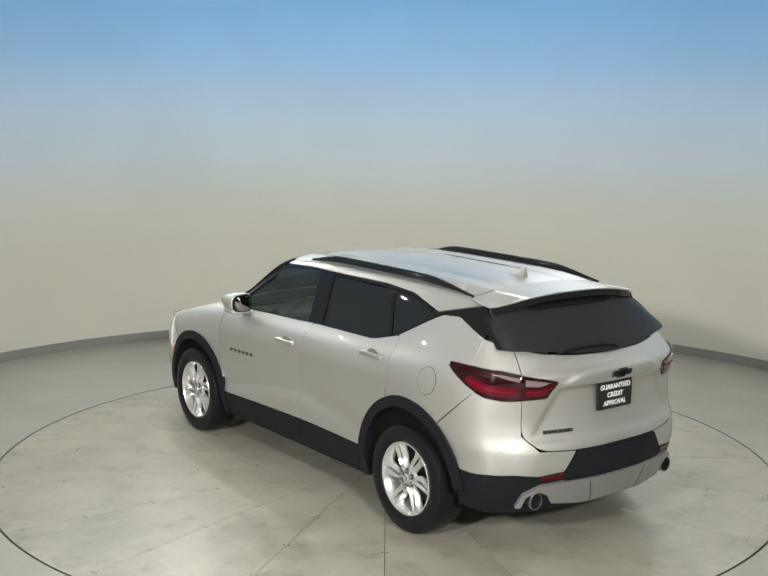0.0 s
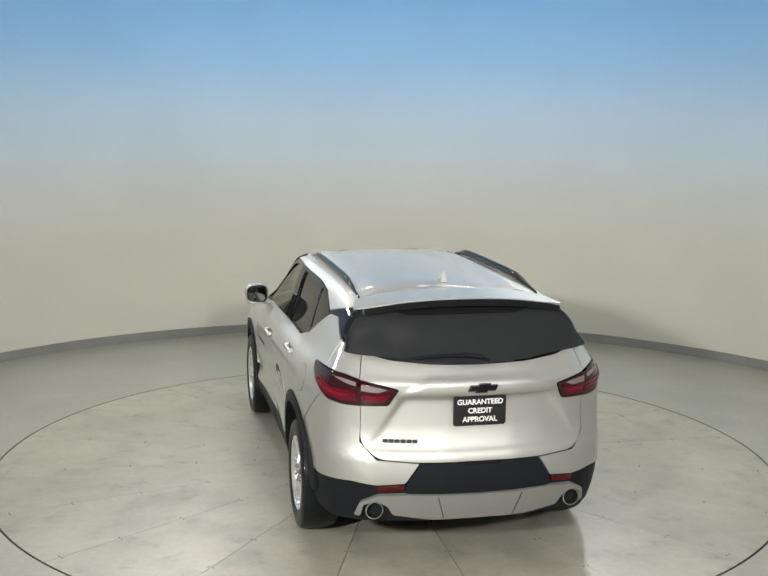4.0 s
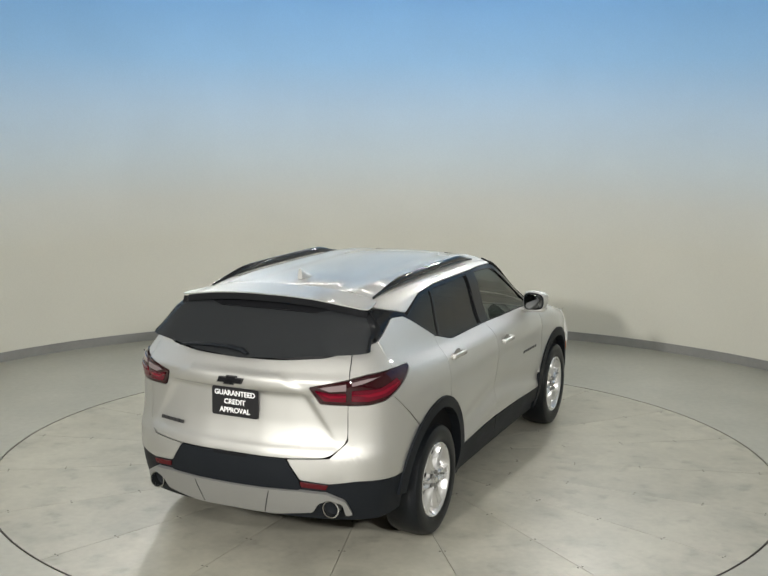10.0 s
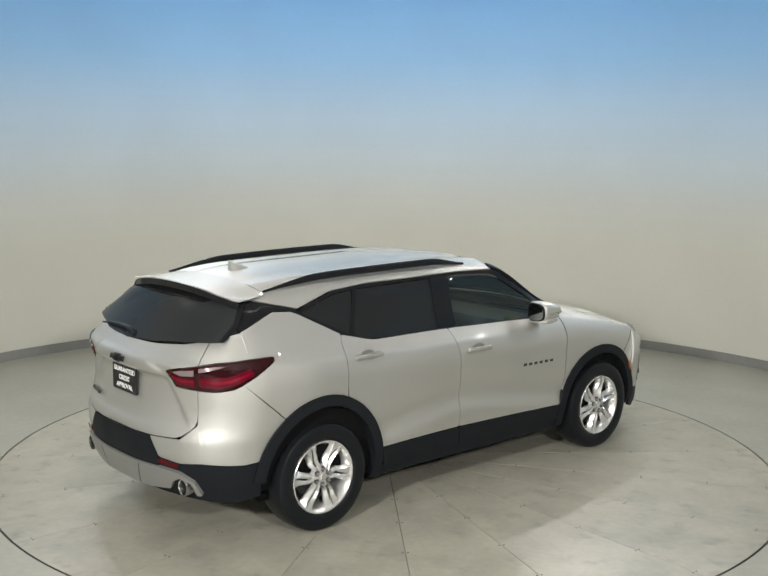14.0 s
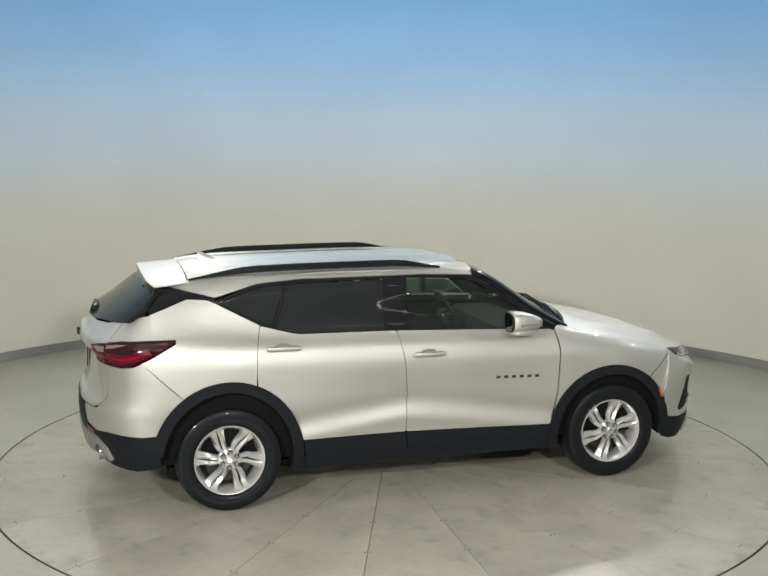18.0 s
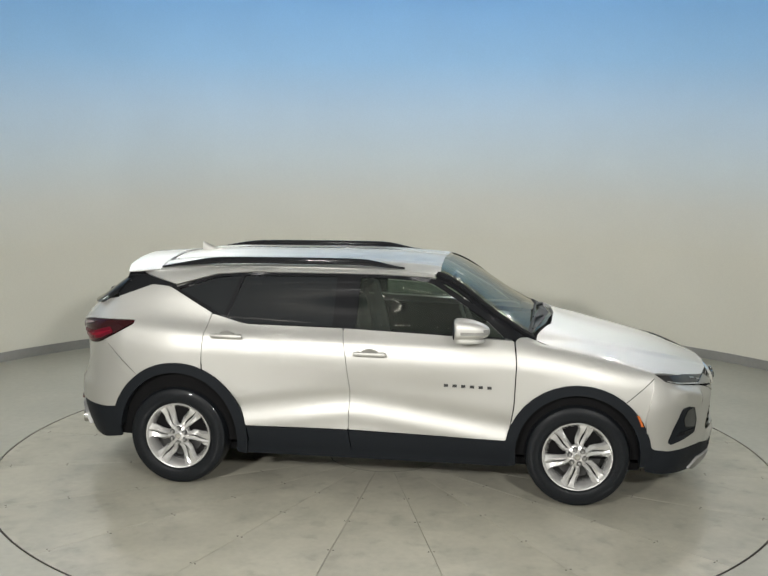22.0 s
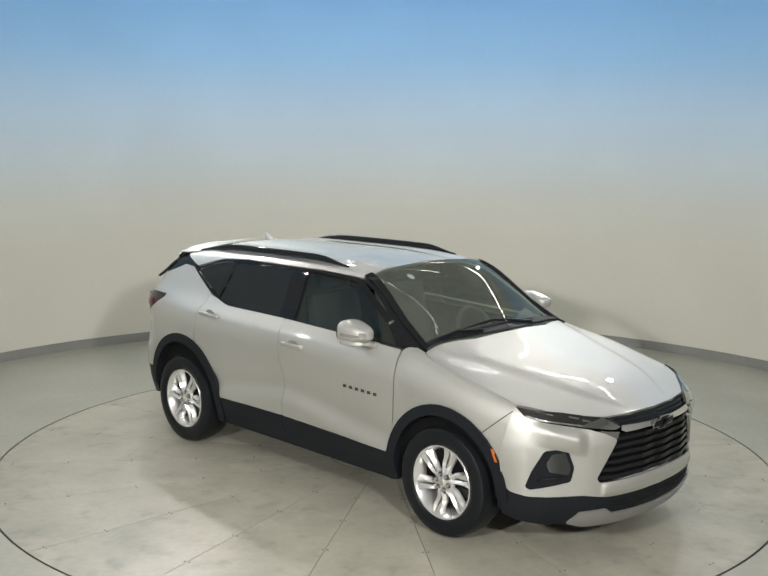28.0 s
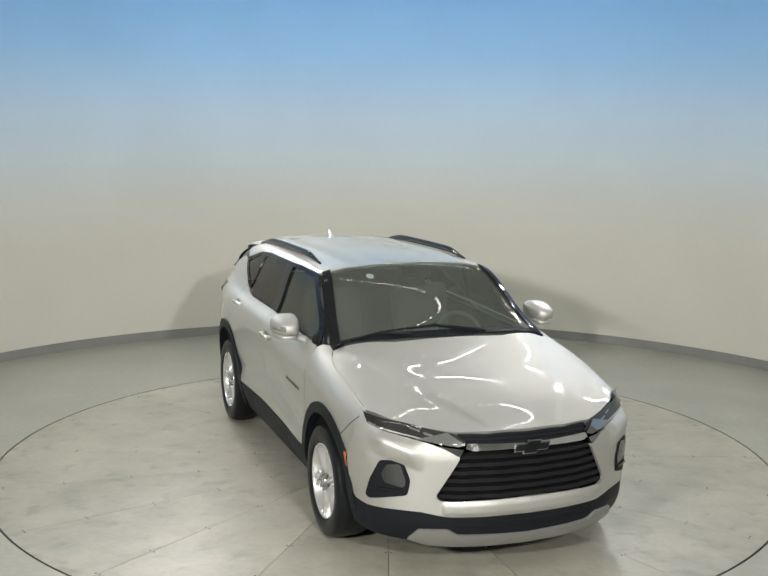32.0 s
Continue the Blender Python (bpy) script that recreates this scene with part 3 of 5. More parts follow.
def panel(outline, surface, step=0.035, gap=0.002, depth=0.018, lift=0.0, back=False, swell=None):
    """A sheet cut out of a surface along an outline in the surface's own coordinates, with edges turned in by depth."""
    pts = inset(outline, gap) if gap else outline
    bm = bmesh.new()
    keep = []
    for q in pts:
        if not keep or (q - keep[-1]).length > 1e-4:
            keep.append(q)
    if (keep[0] - keep[-1]).length < 1e-4:
        keep.pop()
    bm.faces.new([bm.verts.new((q.x, q.y, 0)) for q in keep])
    bm.normal_update()
    bmesh.ops.triangulate(bm, faces=bm.faces[:])
    for axis in (0, 1):
        lo, hi = min(q[axis] for q in keep), max(q[axis] for q in keep)
        n = max(1, round((hi - lo) / step))
        for i in range(1, n):
            co, no = Vector((0, 0, 0)), Vector((0, 0, 0))
            co[axis], no[axis] = lo + (hi - lo) * i / n, 1
            bmesh.ops.bisect_plane(bm, geom=bm.verts[:] + bm.edges[:] + bm.faces[:], dist=1e-6, plane_co=co, plane_no=no)
    bmesh.ops.dissolve_limit(bm, angle_limit=0.0, verts=[], edges=[])
    flat = [(v, v.co.copy()) for v in bm.verts]
    e = 0.004
    for v, q in flat:
        p = surface(q.x, q.y)
        n = (surface(q.x + e, q.y) - p).cross(surface(q.x, q.y + e) - p)
        n = n.normalized() if n.length > 1e-12 else Vector((0, 0, 1))
        out = p - Vector((p.x * 0.8, 0, 0.75))
        if n.dot(out) < 0:
            n = -n
        h = lift + (swell(q.x, q.y) if swell else 0.0)
        v.co = p + n * h
        v.normal = n
    bm.normal_update()
    tot = sum((f.normal.dot(f.calc_center_median() - Vector((f.calc_center_median().x * 0.8, 0, 0.75))) * f.calc_area() for f in bm.faces))
    if (tot < 0) != back:
        bmesh.ops.reverse_faces(bm, faces=bm.faces[:])
    bm.normal_update()
    if depth:
        normals = {v: v.normal.copy() for v in bm.verts}
        rim = [ed for ed in bm.edges if ed.is_boundary]
        ends = {v for ed in rim for v in ed.verts}
        made = bmesh.ops.extrude_edge_only(bm, edges=rim)["geom"]
        near = {tuple(round(c, 6) for c in v.co): normals[v] for v in ends}
        for v in made:
            if isinstance(v, bmesh.types.BMVert):
                v.co -= near.get(tuple(round(c, 6) for c in v.co), Vector((0, 0, 1))) * depth
    return bm


def side_outline(pts, side, r=0.03):
    """An outline given in x and height on the body's side."""
    flat = resampled(rounded(pts, r), 0.05)
    return [Vector((q.x, side * girth_at_z(q.x, q.y))) for q in flat]


def top_outline(pts, r=0.03):
    """An outline given in x and y on the bonnet, glass or roof."""
    flat = resampled(rounded(pts, r), 0.05)
    return [Vector((q.x, girth_at_y(q.x, q.y))) for q in flat]


def end_outline(end, pts, r=0.02, sign=1):
    """An outline given in y and height on one end; past 1 the first number is the length along x instead."""
    flat = [(end.at_y(q[0]) if q[0] < 1 else end.at_x(q[0], 1), *q[1:]) for q in pts]
    return [Vector((sign * q.x, q.y)) for q in resampled(rounded(flat, r), 0.05)]


def across(end, half, r=0.02):
    """A whole outline over both sides of one end, from the half outline that starts and stops on the middle line."""
    flat = [(end.at_y(q[0]) if q[0] < 1 else end.at_x(q[0], 1), *q[1:]) for q in half]
    flat[0], flat[-1] = (0.0, flat[0][1], 0), (0.0, flat[-1][1], 0)
    return resampled(rounded(flat + [(-q[0], *q[1:]) for q in flat[1:-1][::-1]], r), 0.05)


def arc(cx, cz, r, a0, a1, n=14):
    rx, rz = r
    return [(cx + rx * math.cos(radians(a0 + (a1 - a0) * i / n)), cz + rz * math.sin(radians(a0 + (a1 - a0) * i / n)), 0) for i in range(n + 1)]


AX_F, AX_B, HUB_Z = 1.4315, -1.4315, 0.362
ARCH_F, ARCH_B = (0.505, 0.508), (0.515, 0.546)


# ---- the vehicle ----
def wheel(car, at, side, twist):
    ob = new("wheel")
    ob.parent = car
    ob.matrix_basis = pose(at[0], at[1] * side, at[2]) @ (Matrix() if side > 0 else pose(0, 0, 0, 0, 0, 180)) @ pose(0, 0, 0, 0, twist, 0)
    R = HUB_Z
    tyre = spun([(0.232, -0.20), (0.25, -0.225), (0.30, -0.235), (0.345, -0.215), (R - 0.004, -0.17), (R, -0.12), (R, -0.10), (R, -0.055), (R - 0.005, -0.02),
                 (0.348, 0.004), (0.335, 0.012), (0.30, 0.017), (0.27, 0.015), (0.252, 0.008), (0.243, -0.004), (0.235, -0.03)], 72)
    part("tyre", tyre, M_TYRE, ob, smooth=35)
    rim = spun([(0.232, -0.20), (0.225, -0.19), (0.205, -0.15), (0.205, -0.06), (0.222, -0.02), (0.232, -0.008), (0.240, -0.002), (0.243, 0.004), (0.240, 0.008), (0.233, 0.006), (0.226, -0.004),
                (0.218, -0.02), (0.20, -0.06), (0.20, -0.15), (0.22, -0.195)], 72, closed=False)
    part("rim", rim, M_ALLOY, ob, "bright silver alloy rim", smooth=35)
    drum = spun([(0.0, -0.085), (0.165, -0.085), (0.17, -0.10), (0.17, -0.11), (0.205, -0.14)], 40)
    part("brake_disc", drum, M_DARKMETAL, ob, "dark steel brake disc", smooth=30)
    for k in range(6):
        a = 60 * k
        bm = bmesh.new()
        # each spoke splits into two twisted arms round a curved slit and flares at the rim
        for s in (-1, 1):
            rows = []
            for r, inn, out, shift, top, low in ((0.046, 0.0005, 0.024, 0.0, -0.002, -0.045), (0.076, 0.0015, 0.029, -0.003, -0.004, -0.045), (0.098, 0.0045, 0.036, -0.007, -0.007, -0.045), (0.130, 0.0065, 0.041, -0.004, -0.009, -0.045),
                                                 (0.165, 0.0065, 0.044, 0.005, -0.008, -0.045), (0.195, 0.004, 0.049, 0.010, -0.006, -0.045), (0.216, 0.002, 0.056, 0.011, -0.004, -0.042), (0.233, 0.001, 0.061, 0.011, -0.003, -0.040)):
                u = (r - 0.046) / 0.187
                mid = inn + (out - inn) * (0.80 - 0.62 * u if s > 0 else 0.25 + 0.6 * u)
                rows.append([bm.verts.new((r, h, s * w + shift)) for w, h in ((inn, low), (inn, top - 0.020 * (1 - u) - 0.004), (mid, top), (out, top - 0.024), (out + 0.003, low))])
            for p, q in zip(rows, rows[1:]):
                for j in range(4):
                    bm.faces.new((p[j], p[j + 1], q[j + 1], q[j]))
        bmesh.ops.recalc_face_normals(bm, faces=bm.faces)
        bmesh.ops.rotate(bm, verts=bm.verts, matrix=Matrix.Rotation(radians(a), 3, "Y"))
        part("spoke", bm, M_ALLOY, ob, smooth=18)
    part("hub", spun([(0.0, 0.004), (0.022, 0.004), (0.027, 0.001), (0.030, -0.006), (0.060, -0.010), (0.075, -0.018), (0.082, -0.04)], 36), M_ALLOY, ob, smooth=30)
    part("centre_cap", spun([(0.0, 0.008), (0.018, 0.0075), (0.021, 0.004)], 24), M_CHROME, ob)
    for k in range(6):
        a = radians(90 + 60 * k)
        nut = bmesh.new()
        bmesh.ops.create_cone(nut, cap_ends=True, radius1=0.0115, radius2=0.0095, depth=0.022, segments=6,
                              matrix=Matrix.Translation((0.052 * math.cos(a), 0.0, 0.052 * math.sin(a))) @ Matrix.Rotation(radians(-90), 4, "X"))
        # dark disc under the nut: the recess's shade put into its colour
        seat = spun([(0.0, -0.0085), (0.0178, -0.0085), (0.0192, -0.014)], 16)
        bmesh.ops.translate(seat, verts=seat.verts, vec=(0.052 * math.cos(a), 0.002, 0.052 * math.sin(a)))
        part("nut_recess_shade", seat, M_DARKMETAL, ob)
        part("lug_nut", nut, M_SKID, ob, smooth=30)
    return ob


def vehicle():
    car = tagged(new("sport_utility_vehicle"), "silver sport utility vehicle with black cladding on the turning deck", "car")
    for side in (1, -1):
        # lower flank, doors, wings
        fa = arc(AX_F, HUB_Z, ARCH_F, 157, 26)
        low = side_outline([*fa, (1.90, 0.66, 0), (1.945, 0.90, 0.0), (1.94, 0.940, 0), (1.10, 1.12, 0), (0.985, 1.14, 0.0), (1.0, 1.0), (0.99, 0.7), (0.970, 0.575, 0)], side, 0.012)
        edge = [Vector((x, side * girth_at_y(x, y))) for x, y in ((1.935, 0.838), (1.82, 0.840), (1.70, 0.842), (1.55, 0.847), (1.40, 0.851), (1.32, 0.845), (1.25, 0.835), (1.18, 0.812), (1.125, 0.785), (1.06, 0.79))]
        low = [q for q in low if not (1.0 < q.x < 1.93 and GIRTH - abs(q.y) > 0.80)]
        jump = max(range(len(low)), key=lambda n: (low[(n + 1) % len(low)] - low[n]).length)
        part("fender", panel(low[jump + 1:] + low[:jump + 1] + edge, skin, gap=0.001), M_PAINT, car)
        seam = [(1.936, 0.925, 0), (1.940, 0.921, 0), (1.752, 0.757, 0), (1.748, 0.761, 0)]
        part("bumper_seam", panel(side_outline(seam, side, 0), skin, step=0.05, lift=0.0012, depth=0.003, gap=0), M_BADGE, car)
        fdoor = [(-0.18, 0.468), (0.94, 0.45), (0.966, 0.575, 0), (0.985, 0.70), (0.995, 1.0), (0.975, 1.143), (0.4, 1.166), (-0.235, 1.186), (-0.20, 1.0), (-0.17, 0.75)]
        d = part("front_door", panel(side_outline(fdoor, side, 0.02), skin, step=0.024, swell=door_form), M_PAINT, car)
        ra = arc(AX_B, HUB_Z, ARCH_B, 12, 68)
        rdoor = [(-0.18, 0.468), (-0.17, 0.75), (-0.20, 1.0), (-0.235, 1.186), (-0.95, 1.192, 0.05), (-1.20, 1.255), (-1.235, 1.12, 0.04), (-1.245, 0.95, 0)] + ra[::-1] + [(-0.92, 0.468, 0.0)]
        part("rear_door", panel(side_outline(rdoor, side, 0.015), skin, step=0.024, swell=door_form), M_PAINT, car)
        qa = arc(AX_B, HUB_Z, ARCH_B, 69, 126)
        quarter = qa + [(-1.955, 1.005, 0), (-2.0, 1.045, 0), (-1.93, 1.080, 0), (-1.86, 1.120, 0), (-1.773, 1.168, 0), (-1.770, 1.194, 0), (-1.93, 1.191, 0), (-1.93, 1.345, 0), (-1.68, 1.44, 0.02), (-1.545, 1.432, 0.01), (-1.49, 1.408, 0.0), (-1.20, 1.258, 0.0), (-1.235, 1.12, 0.03), (-1.245, 0.95, 0)]
        part("quarter_panel", panel(side_outline(quarter, side, 0.012), skin), M_PAINT, car)
        # black lower cladding
        for pts in ([(0.945, 0.452, 0), (-0.178, 0.464, 0), (-0.155, 0.325, 0), (0.93, 0.325, 0)], [(-0.182, 0.464, 0), (-0.92, 0.464, 0), (-0.90, 0.325, 0), (-0.159, 0.325, 0)]):
            part("door_cladding", panel(side_outline(pts, side, 0.01), skin, lift=0.006, depth=0.03), M_BLACK, car, "black textured plastic door cladding")
        sill = [(0.955, 0.345, 0), (-0.93, 0.345, 0), (-0.93, 0.245, 0), (0.955, 0.245, 0)]
        part("sill_cladding", panel(side_outline(sill, side, 0.01), skin, lift=-0.006, depth=0.06), M_BLACK, car, "black textured plastic sill cladding")
        for cx, a0, a1 in ((AX_F, 192, -8), (AX_B, -12, 174)):
            rx, rz = ARCH_F if cx > 0 else ARCH_B
            pts = arc(cx, HUB_Z, (rx, rz), a0, a1, 26) + arc(cx, HUB_Z, (rx - 0.075, rz - 0.07), a1, a0, 26)
            part("wheel_arch_trim", panel(side_outline(pts, side, 0.0), skin, step=0.05, gap=0.0, lift=0.012, depth=0.10), M_BLACK, car, "black plastic wheel arch moulding")
            well = spun([(0.47, 0.0), (0.47, -0.32), (0.0, -0.32)], 30, arc=(3, 177))
            bmesh.ops.transform(well, matrix=Matrix.Translation((cx, 0.89 * side, HUB_Z)) @ (Matrix() if side > 0 else Matrix.Diagonal((1, -1, 1, 1))), verts=well.verts)
            part("wheel_well", well, M_GAP, car, "dark wheel well liner")
        # side glass and pillars
        fglass = [(0.905, 1.160, 0.01), (0.76, 1.28, 0.02), (0.37, 1.512, 0.06), (0.0, 1.535, 0.02), (-0.14, 1.537, 0.015), (-0.165, 1.188, 0.01)]
        part("front_side_window", panel(side_outline(fglass, side), skin, lift=-0.012, depth=0), M_SIDEGLASS, car, "green tinted front side window")
        rglass = [(-0.30, 1.195, 0.01), (-0.285, 1.537, 0.015), (-0.98, 1.525, 0.015), (-1.09, 1.232, 0.01), (-0.95, 1.200, 0.02)]
        part("rear_side_window", panel(side_outline(rglass, side), skin, lift=-0.012, depth=0), M_PRIVACY, car, "dark privacy glass rear side window")
        qglass = [(-1.115, 1.243, 0.01), (-1.01, 1.523, 0.015), (-1.20, 1.505, 0.05), (-1.47, 1.415, 0.01)]
        part("quarter_window", panel(side_outline(qglass, side), skin, lift=-0.010, depth=0), M_PRIVACY, car, "dark privacy glass quarter window")
        surround = [(0.985, 1.150, 0.0), (0.80, 1.30, 0.0), (0.40, 1.538, 0.05), (0.0, 1.556, 0.02), (-0.9, 1.548, 0.02), (-1.20, 1.524, 0.06), (-1.515, 1.418, 0.0), (-1.21, 1.262, 0.01), (-0.95, 1.196, 0.05), (-0.235, 1.189, 0.0), (0.4, 1.169, 0.0)]
        part("window_surround", with_holes(side_outline(surround, side, 0.0), [side_outline(g, side) for g in (fglass, rglass, qglass)]), M_GLOSS, car, "gloss black window frame and pillars")
        part("pillar_trim", panel(side_outline([(-0.145, 1.19, 0), (-0.125, 1.54, 0), (-0.30, 1.54, 0), (-0.315, 1.192, 0)], side, 0), skin, lift=0.003, depth=0.01), M_GLOSS, car)
        strip = [(-1.485, 1.408, 0), (-1.50, 1.447, 0), (-1.79, 1.515, 0), (-1.95, 1.40, 0), (-1.935, 1.348, 0), (-1.68, 1.442, 0), (-1.55, 1.434, 0)]
        part("rear_pillar_trim", panel(side_outline(strip, side, 0.0), skin, lift=-0.004, depth=0.03), M_GLOSS, car, "gloss black strip between side glass and rear window")
        # roof edge above the doors
        rail_side = [(0.40, 1.541, 0.0), (0.0, 1.559, 0), (-0.9, 1.551, 0), (-1.2, 1.527, 0), (-1.49, 1.445, 0), (-1.78, 1.514, 0), (-1.66, 1.545, 0), (-1.45, 1.573, 0), (-0.9, 1.594, 0), (-0.2, 1.600, 0), (0.38, 1.578, 0)]
        part("roof_side_panel", panel(side_outline(rail_side, side, 0.0), skin), M_PAINT, car)
        # roof rail
        pts, tall = [], []
        for i in range(29):
            u = i / 28
            x = 0.17 - 1.82 * u
            q = skin(x, girth_at_y(x, 0.588 * side))
            k = min(1.0, min(u * 5.5, (1 - u) * 4.0))
            k = k * k * (3 - 2 * k)
            pts.append((x, q.y, q.z + 0.016 + 0.012 * k - 0.010 * (1 - k)))
            tall.append(0.007 + 0.015 * k)
        part("roof_rail", tube(pts, tall, 12, flat=1.15), M_GLOSS, car, "gloss black roof rail")
        # handles
        for x, z in ((-0.025, 1.032), (-1.06, 1.118)):
            q = skin(x, side * girth_at_z(x, z))
            h = new("door_handle")
            h.parent = car
            h.matrix_basis = pose(q.x, q.y, q.z, 0, 0, 0 if side > 0 else 180) @ pose(0, 0, 0, -6, 0, 0)
            part("grip", box(0.235, 0.024, 0.032, (0.0, 0.032, 0.0), 0.011), M_PAINT, h)
            part("grip_end", box(0.045, 0.03, 0.032, (0.085 * side, 0.018, 0.0), 0.01), M_PAINT, h)
            part("grip_end", box(0.035, 0.03, 0.030, (-0.085 * side, 0.018, 0.0), 0.01), M_PAINT, h)
            cup = spun([(0.0, -0.004), (0.03, -0.002), (0.045, 0.004)], 20)
            bmesh.ops.transform(cup, matrix=Matrix.Translation((0, 0.006, 0)) @ Matrix.Diagonal((1.4, 1, 0.8, 1)), verts=cup.verts)
            part("finger_cup", cup, M_PAINT, h, "silver finger recess")
        # door mirror
        mir = new("door_mirror")
        mir.parent = car
        q = (0.615, 0.985 * side, 1.228)
        mir.matrix_basis = pose(*q)
        shell = bmesh.new()
        bmesh.ops.create_uvsphere(shell, u_segments=32, v_segments=20, radius=1)
        for v in shell.verts:
            x, y, z = v.co
            out = y * side
            yy = math.copysign(abs(y) ** 0.6, y) * 0.094
            zz = math.copysign(abs(z) ** 0.58, z) * (0.080 if z > 0 else 0.074) * (1.0 - 0.14 * out) * (1.0 - 0.30 * max(x, 0.0) ** 1.5)
            v.co = Vector(((x * 0.195 if x > 0 else -0.058 * abs(x) ** 0.4) * (1 - 0.2 * out * out), yy, zz + 0.004 * out))
        signal = shell.copy()
        bmesh.ops.delete(signal, geom=[f for f in signal.faces if not (-0.02 < f.calc_center_median().z < 0.012 and f.calc_center_median().y * side > 0.03 and f.calc_center_median().x > 0.0)], context="FACES")
        for v in signal.verts:
            v.co *= 1.012
        part("mirror_cap", shell, M_PAINT, mir)
        part("turn_signal", signal, M_SIGNAL, mir, "clear turn signal strip")
        belt_band = bmesh.new()
        bmesh.ops.create_uvsphere(belt_band, u_segments=32, v_segments=12, radius=1)
        for v in belt_band.verts:
            x, y, z = v.co
            v.co = Vector((x * (0.165 if x > 0 else 0.050), math.copysign(abs(y) ** 0.62, y) * 0.086, math.copysign(abs(z) ** 0.5, z) * 0.022 - 0.062))
        part("mirror_base", belt_band, M_PAINT, mir, "silver lower mirror shell")
        part("mirror_glass", lens_disc(0.073, 0.062, -0.058, -0.05, side), M_MIRRORGLASS, mir, "dark mirror glass")
        part("mirror_rim", lens_disc(0.082, 0.069, -0.055, -0.03, side), M_BLACK, mir)
        part("mirror_arm", tube([(0.03, 0.0 * side, -0.064), (0.06, -0.09 * side, -0.082), (0.09, -0.175 * side, -0.112)], [0.045, 0.055, 0.07], 12, flat=0.42), M_PAINT, mir)
        # lamps
        hl = [(1.955, 0.946), (0.736, 0.920, 0.0), (0.60, 0.895, 0), (0.456, 0.876), (0.385, 0.832, 0.0), (0.50, 0.830), (0.60, 0.832, 0), (2.12, 0.872, 0), (2.03, 0.894)]
        lamp = part("headlight", panel(end_outline(NOSE, hl, 0.008, side), NOSE, depth=0.03, lift=0.004), M_LENS, car, "slim smoked daytime lamp")
        part("light_line", panel(end_outline(NOSE, [(2.035, 0.897), (2.12, 0.8755, 0), (0.61, 0.834), (0.61, 0.842), (2.12, 0.883, 0), (2.04, 0.903)], 0.002, side), NOSE, lift=0.009, depth=0.006, gap=0), M_CHROME, lamp, "thin chrome line")
        for k, y in enumerate((0.575, 0.645)):
            part("light_unit", panel(end_outline(NOSE, [(y, 0.852 + 0.022 * k), (y + 0.055, 0.866 + 0.022 * k), (y + 0.055, 0.880 + 0.02 * k), (y, 0.868 + 0.02 * k)], 0.004, side), NOSE, lift=0.006, depth=0.004), M_MIRROR, lamp)
        part("chrome_strip", panel(end_outline(NOSE, [(0.50, 0.880), (0.388, 0.818), (0.44, 0.806), (0.67, 0.838), (0.60, 0.856)], 0.006, side), NOSE, lift=0.010, depth=0.02), M_MIRROR, car, "dark chrome wedge beside the headlight")
        part("chrome_corner", panel(end_outline(NOSE, [(0.54, 0.812), (0.405, 0.796), (0.428, 0.752)], 0.006, side), NOSE, lift=0.008, depth=0.02), M_MIRROR, car, "dark chrome corner of the grille")
        fog = [(2.136, 0.707), (0.714, 0.722), (0.675, 0.60), (0.69, 0.51), (2.07, 0.455), (2.045, 0.475), (2.08, 0.58)]
        fl = part("fog_lamp_housing", panel(end_outline(NOSE, fog, 0.02, side), NOSE, depth=0.04, lift=0.003), M_BLACK, car, "black headlamp pocket in the bumper")
        part("projector_lamp", panel(end_outline(NOSE, [(0.79, 0.690), (0.725, 0.700), (0.695, 0.60), (0.705, 0.555), (0.80, 0.575), (0.815, 0.63)], 0.015, side), NOSE, lift=0.010, depth=0.010), M_PROJECTOR, fl, "glossy grey projector lamp")
        part("pocket_step", panel(end_outline(NOSE, [(0.83, 0.545), (0.71, 0.548), (0.71, 0.528), (0.85, 0.515)], 0.006, side), NOSE, lift=0.012, depth=0.010), M_GLOSS, fl)
        mk = side_outline([(1.818, 0.675, 0.005), (1.838, 0.675, 0.005), (1.872, 0.595, 0.005), (1.852, 0.595, 0.005)], side)
        part("side_marker", panel(mk, skin, lift=0.016, depth=0.012), M_AMBER, car, "amber side marker")
        # tail lamp
        tl = [(0.485, 1.112), (0.60, 1.137, 0), (0.72, 1.158, 0), (0.80, 1.175, 0.0), (1.99, 1.184, 0), (1.775, 1.190, 0.006), (1.775, 1.172, 0.006), (1.86, 1.128, 0.0), (2.02, 1.042, 0), (2.06, 1.022, 0.02), (0.80, 1.006), (0.66, 1.008), (0.545, 1.014)]
        tail = part("tail_lamp", panel(end_outline(TAIL, tl, 0.01, side), TAIL, depth=0.03, lift=0.006), M_DARKRED, car, "smoked red tail lamp")
        part("red_lens", panel(end_outline(TAIL, [(0.715, 1.03), (0.80, 1.024), (2.04, 1.048), (1.93, 1.10), (1.96, 1.14), (2.10, 1.10), (0.715, 1.098)], 0.012, side), TAIL, depth=0.006, lift=0.010), M_RED, tail, "bright red lamp lens")
        part("red_lens", panel(end_outline(TAIL, [(0.515, 1.10), (0.565, 1.03), (0.69, 1.026), (0.69, 1.085), (0.60, 1.082)], 0.008, side), TAIL, depth=0.006, lift=0.011), M_RED, tail, "bright red lamp lens")
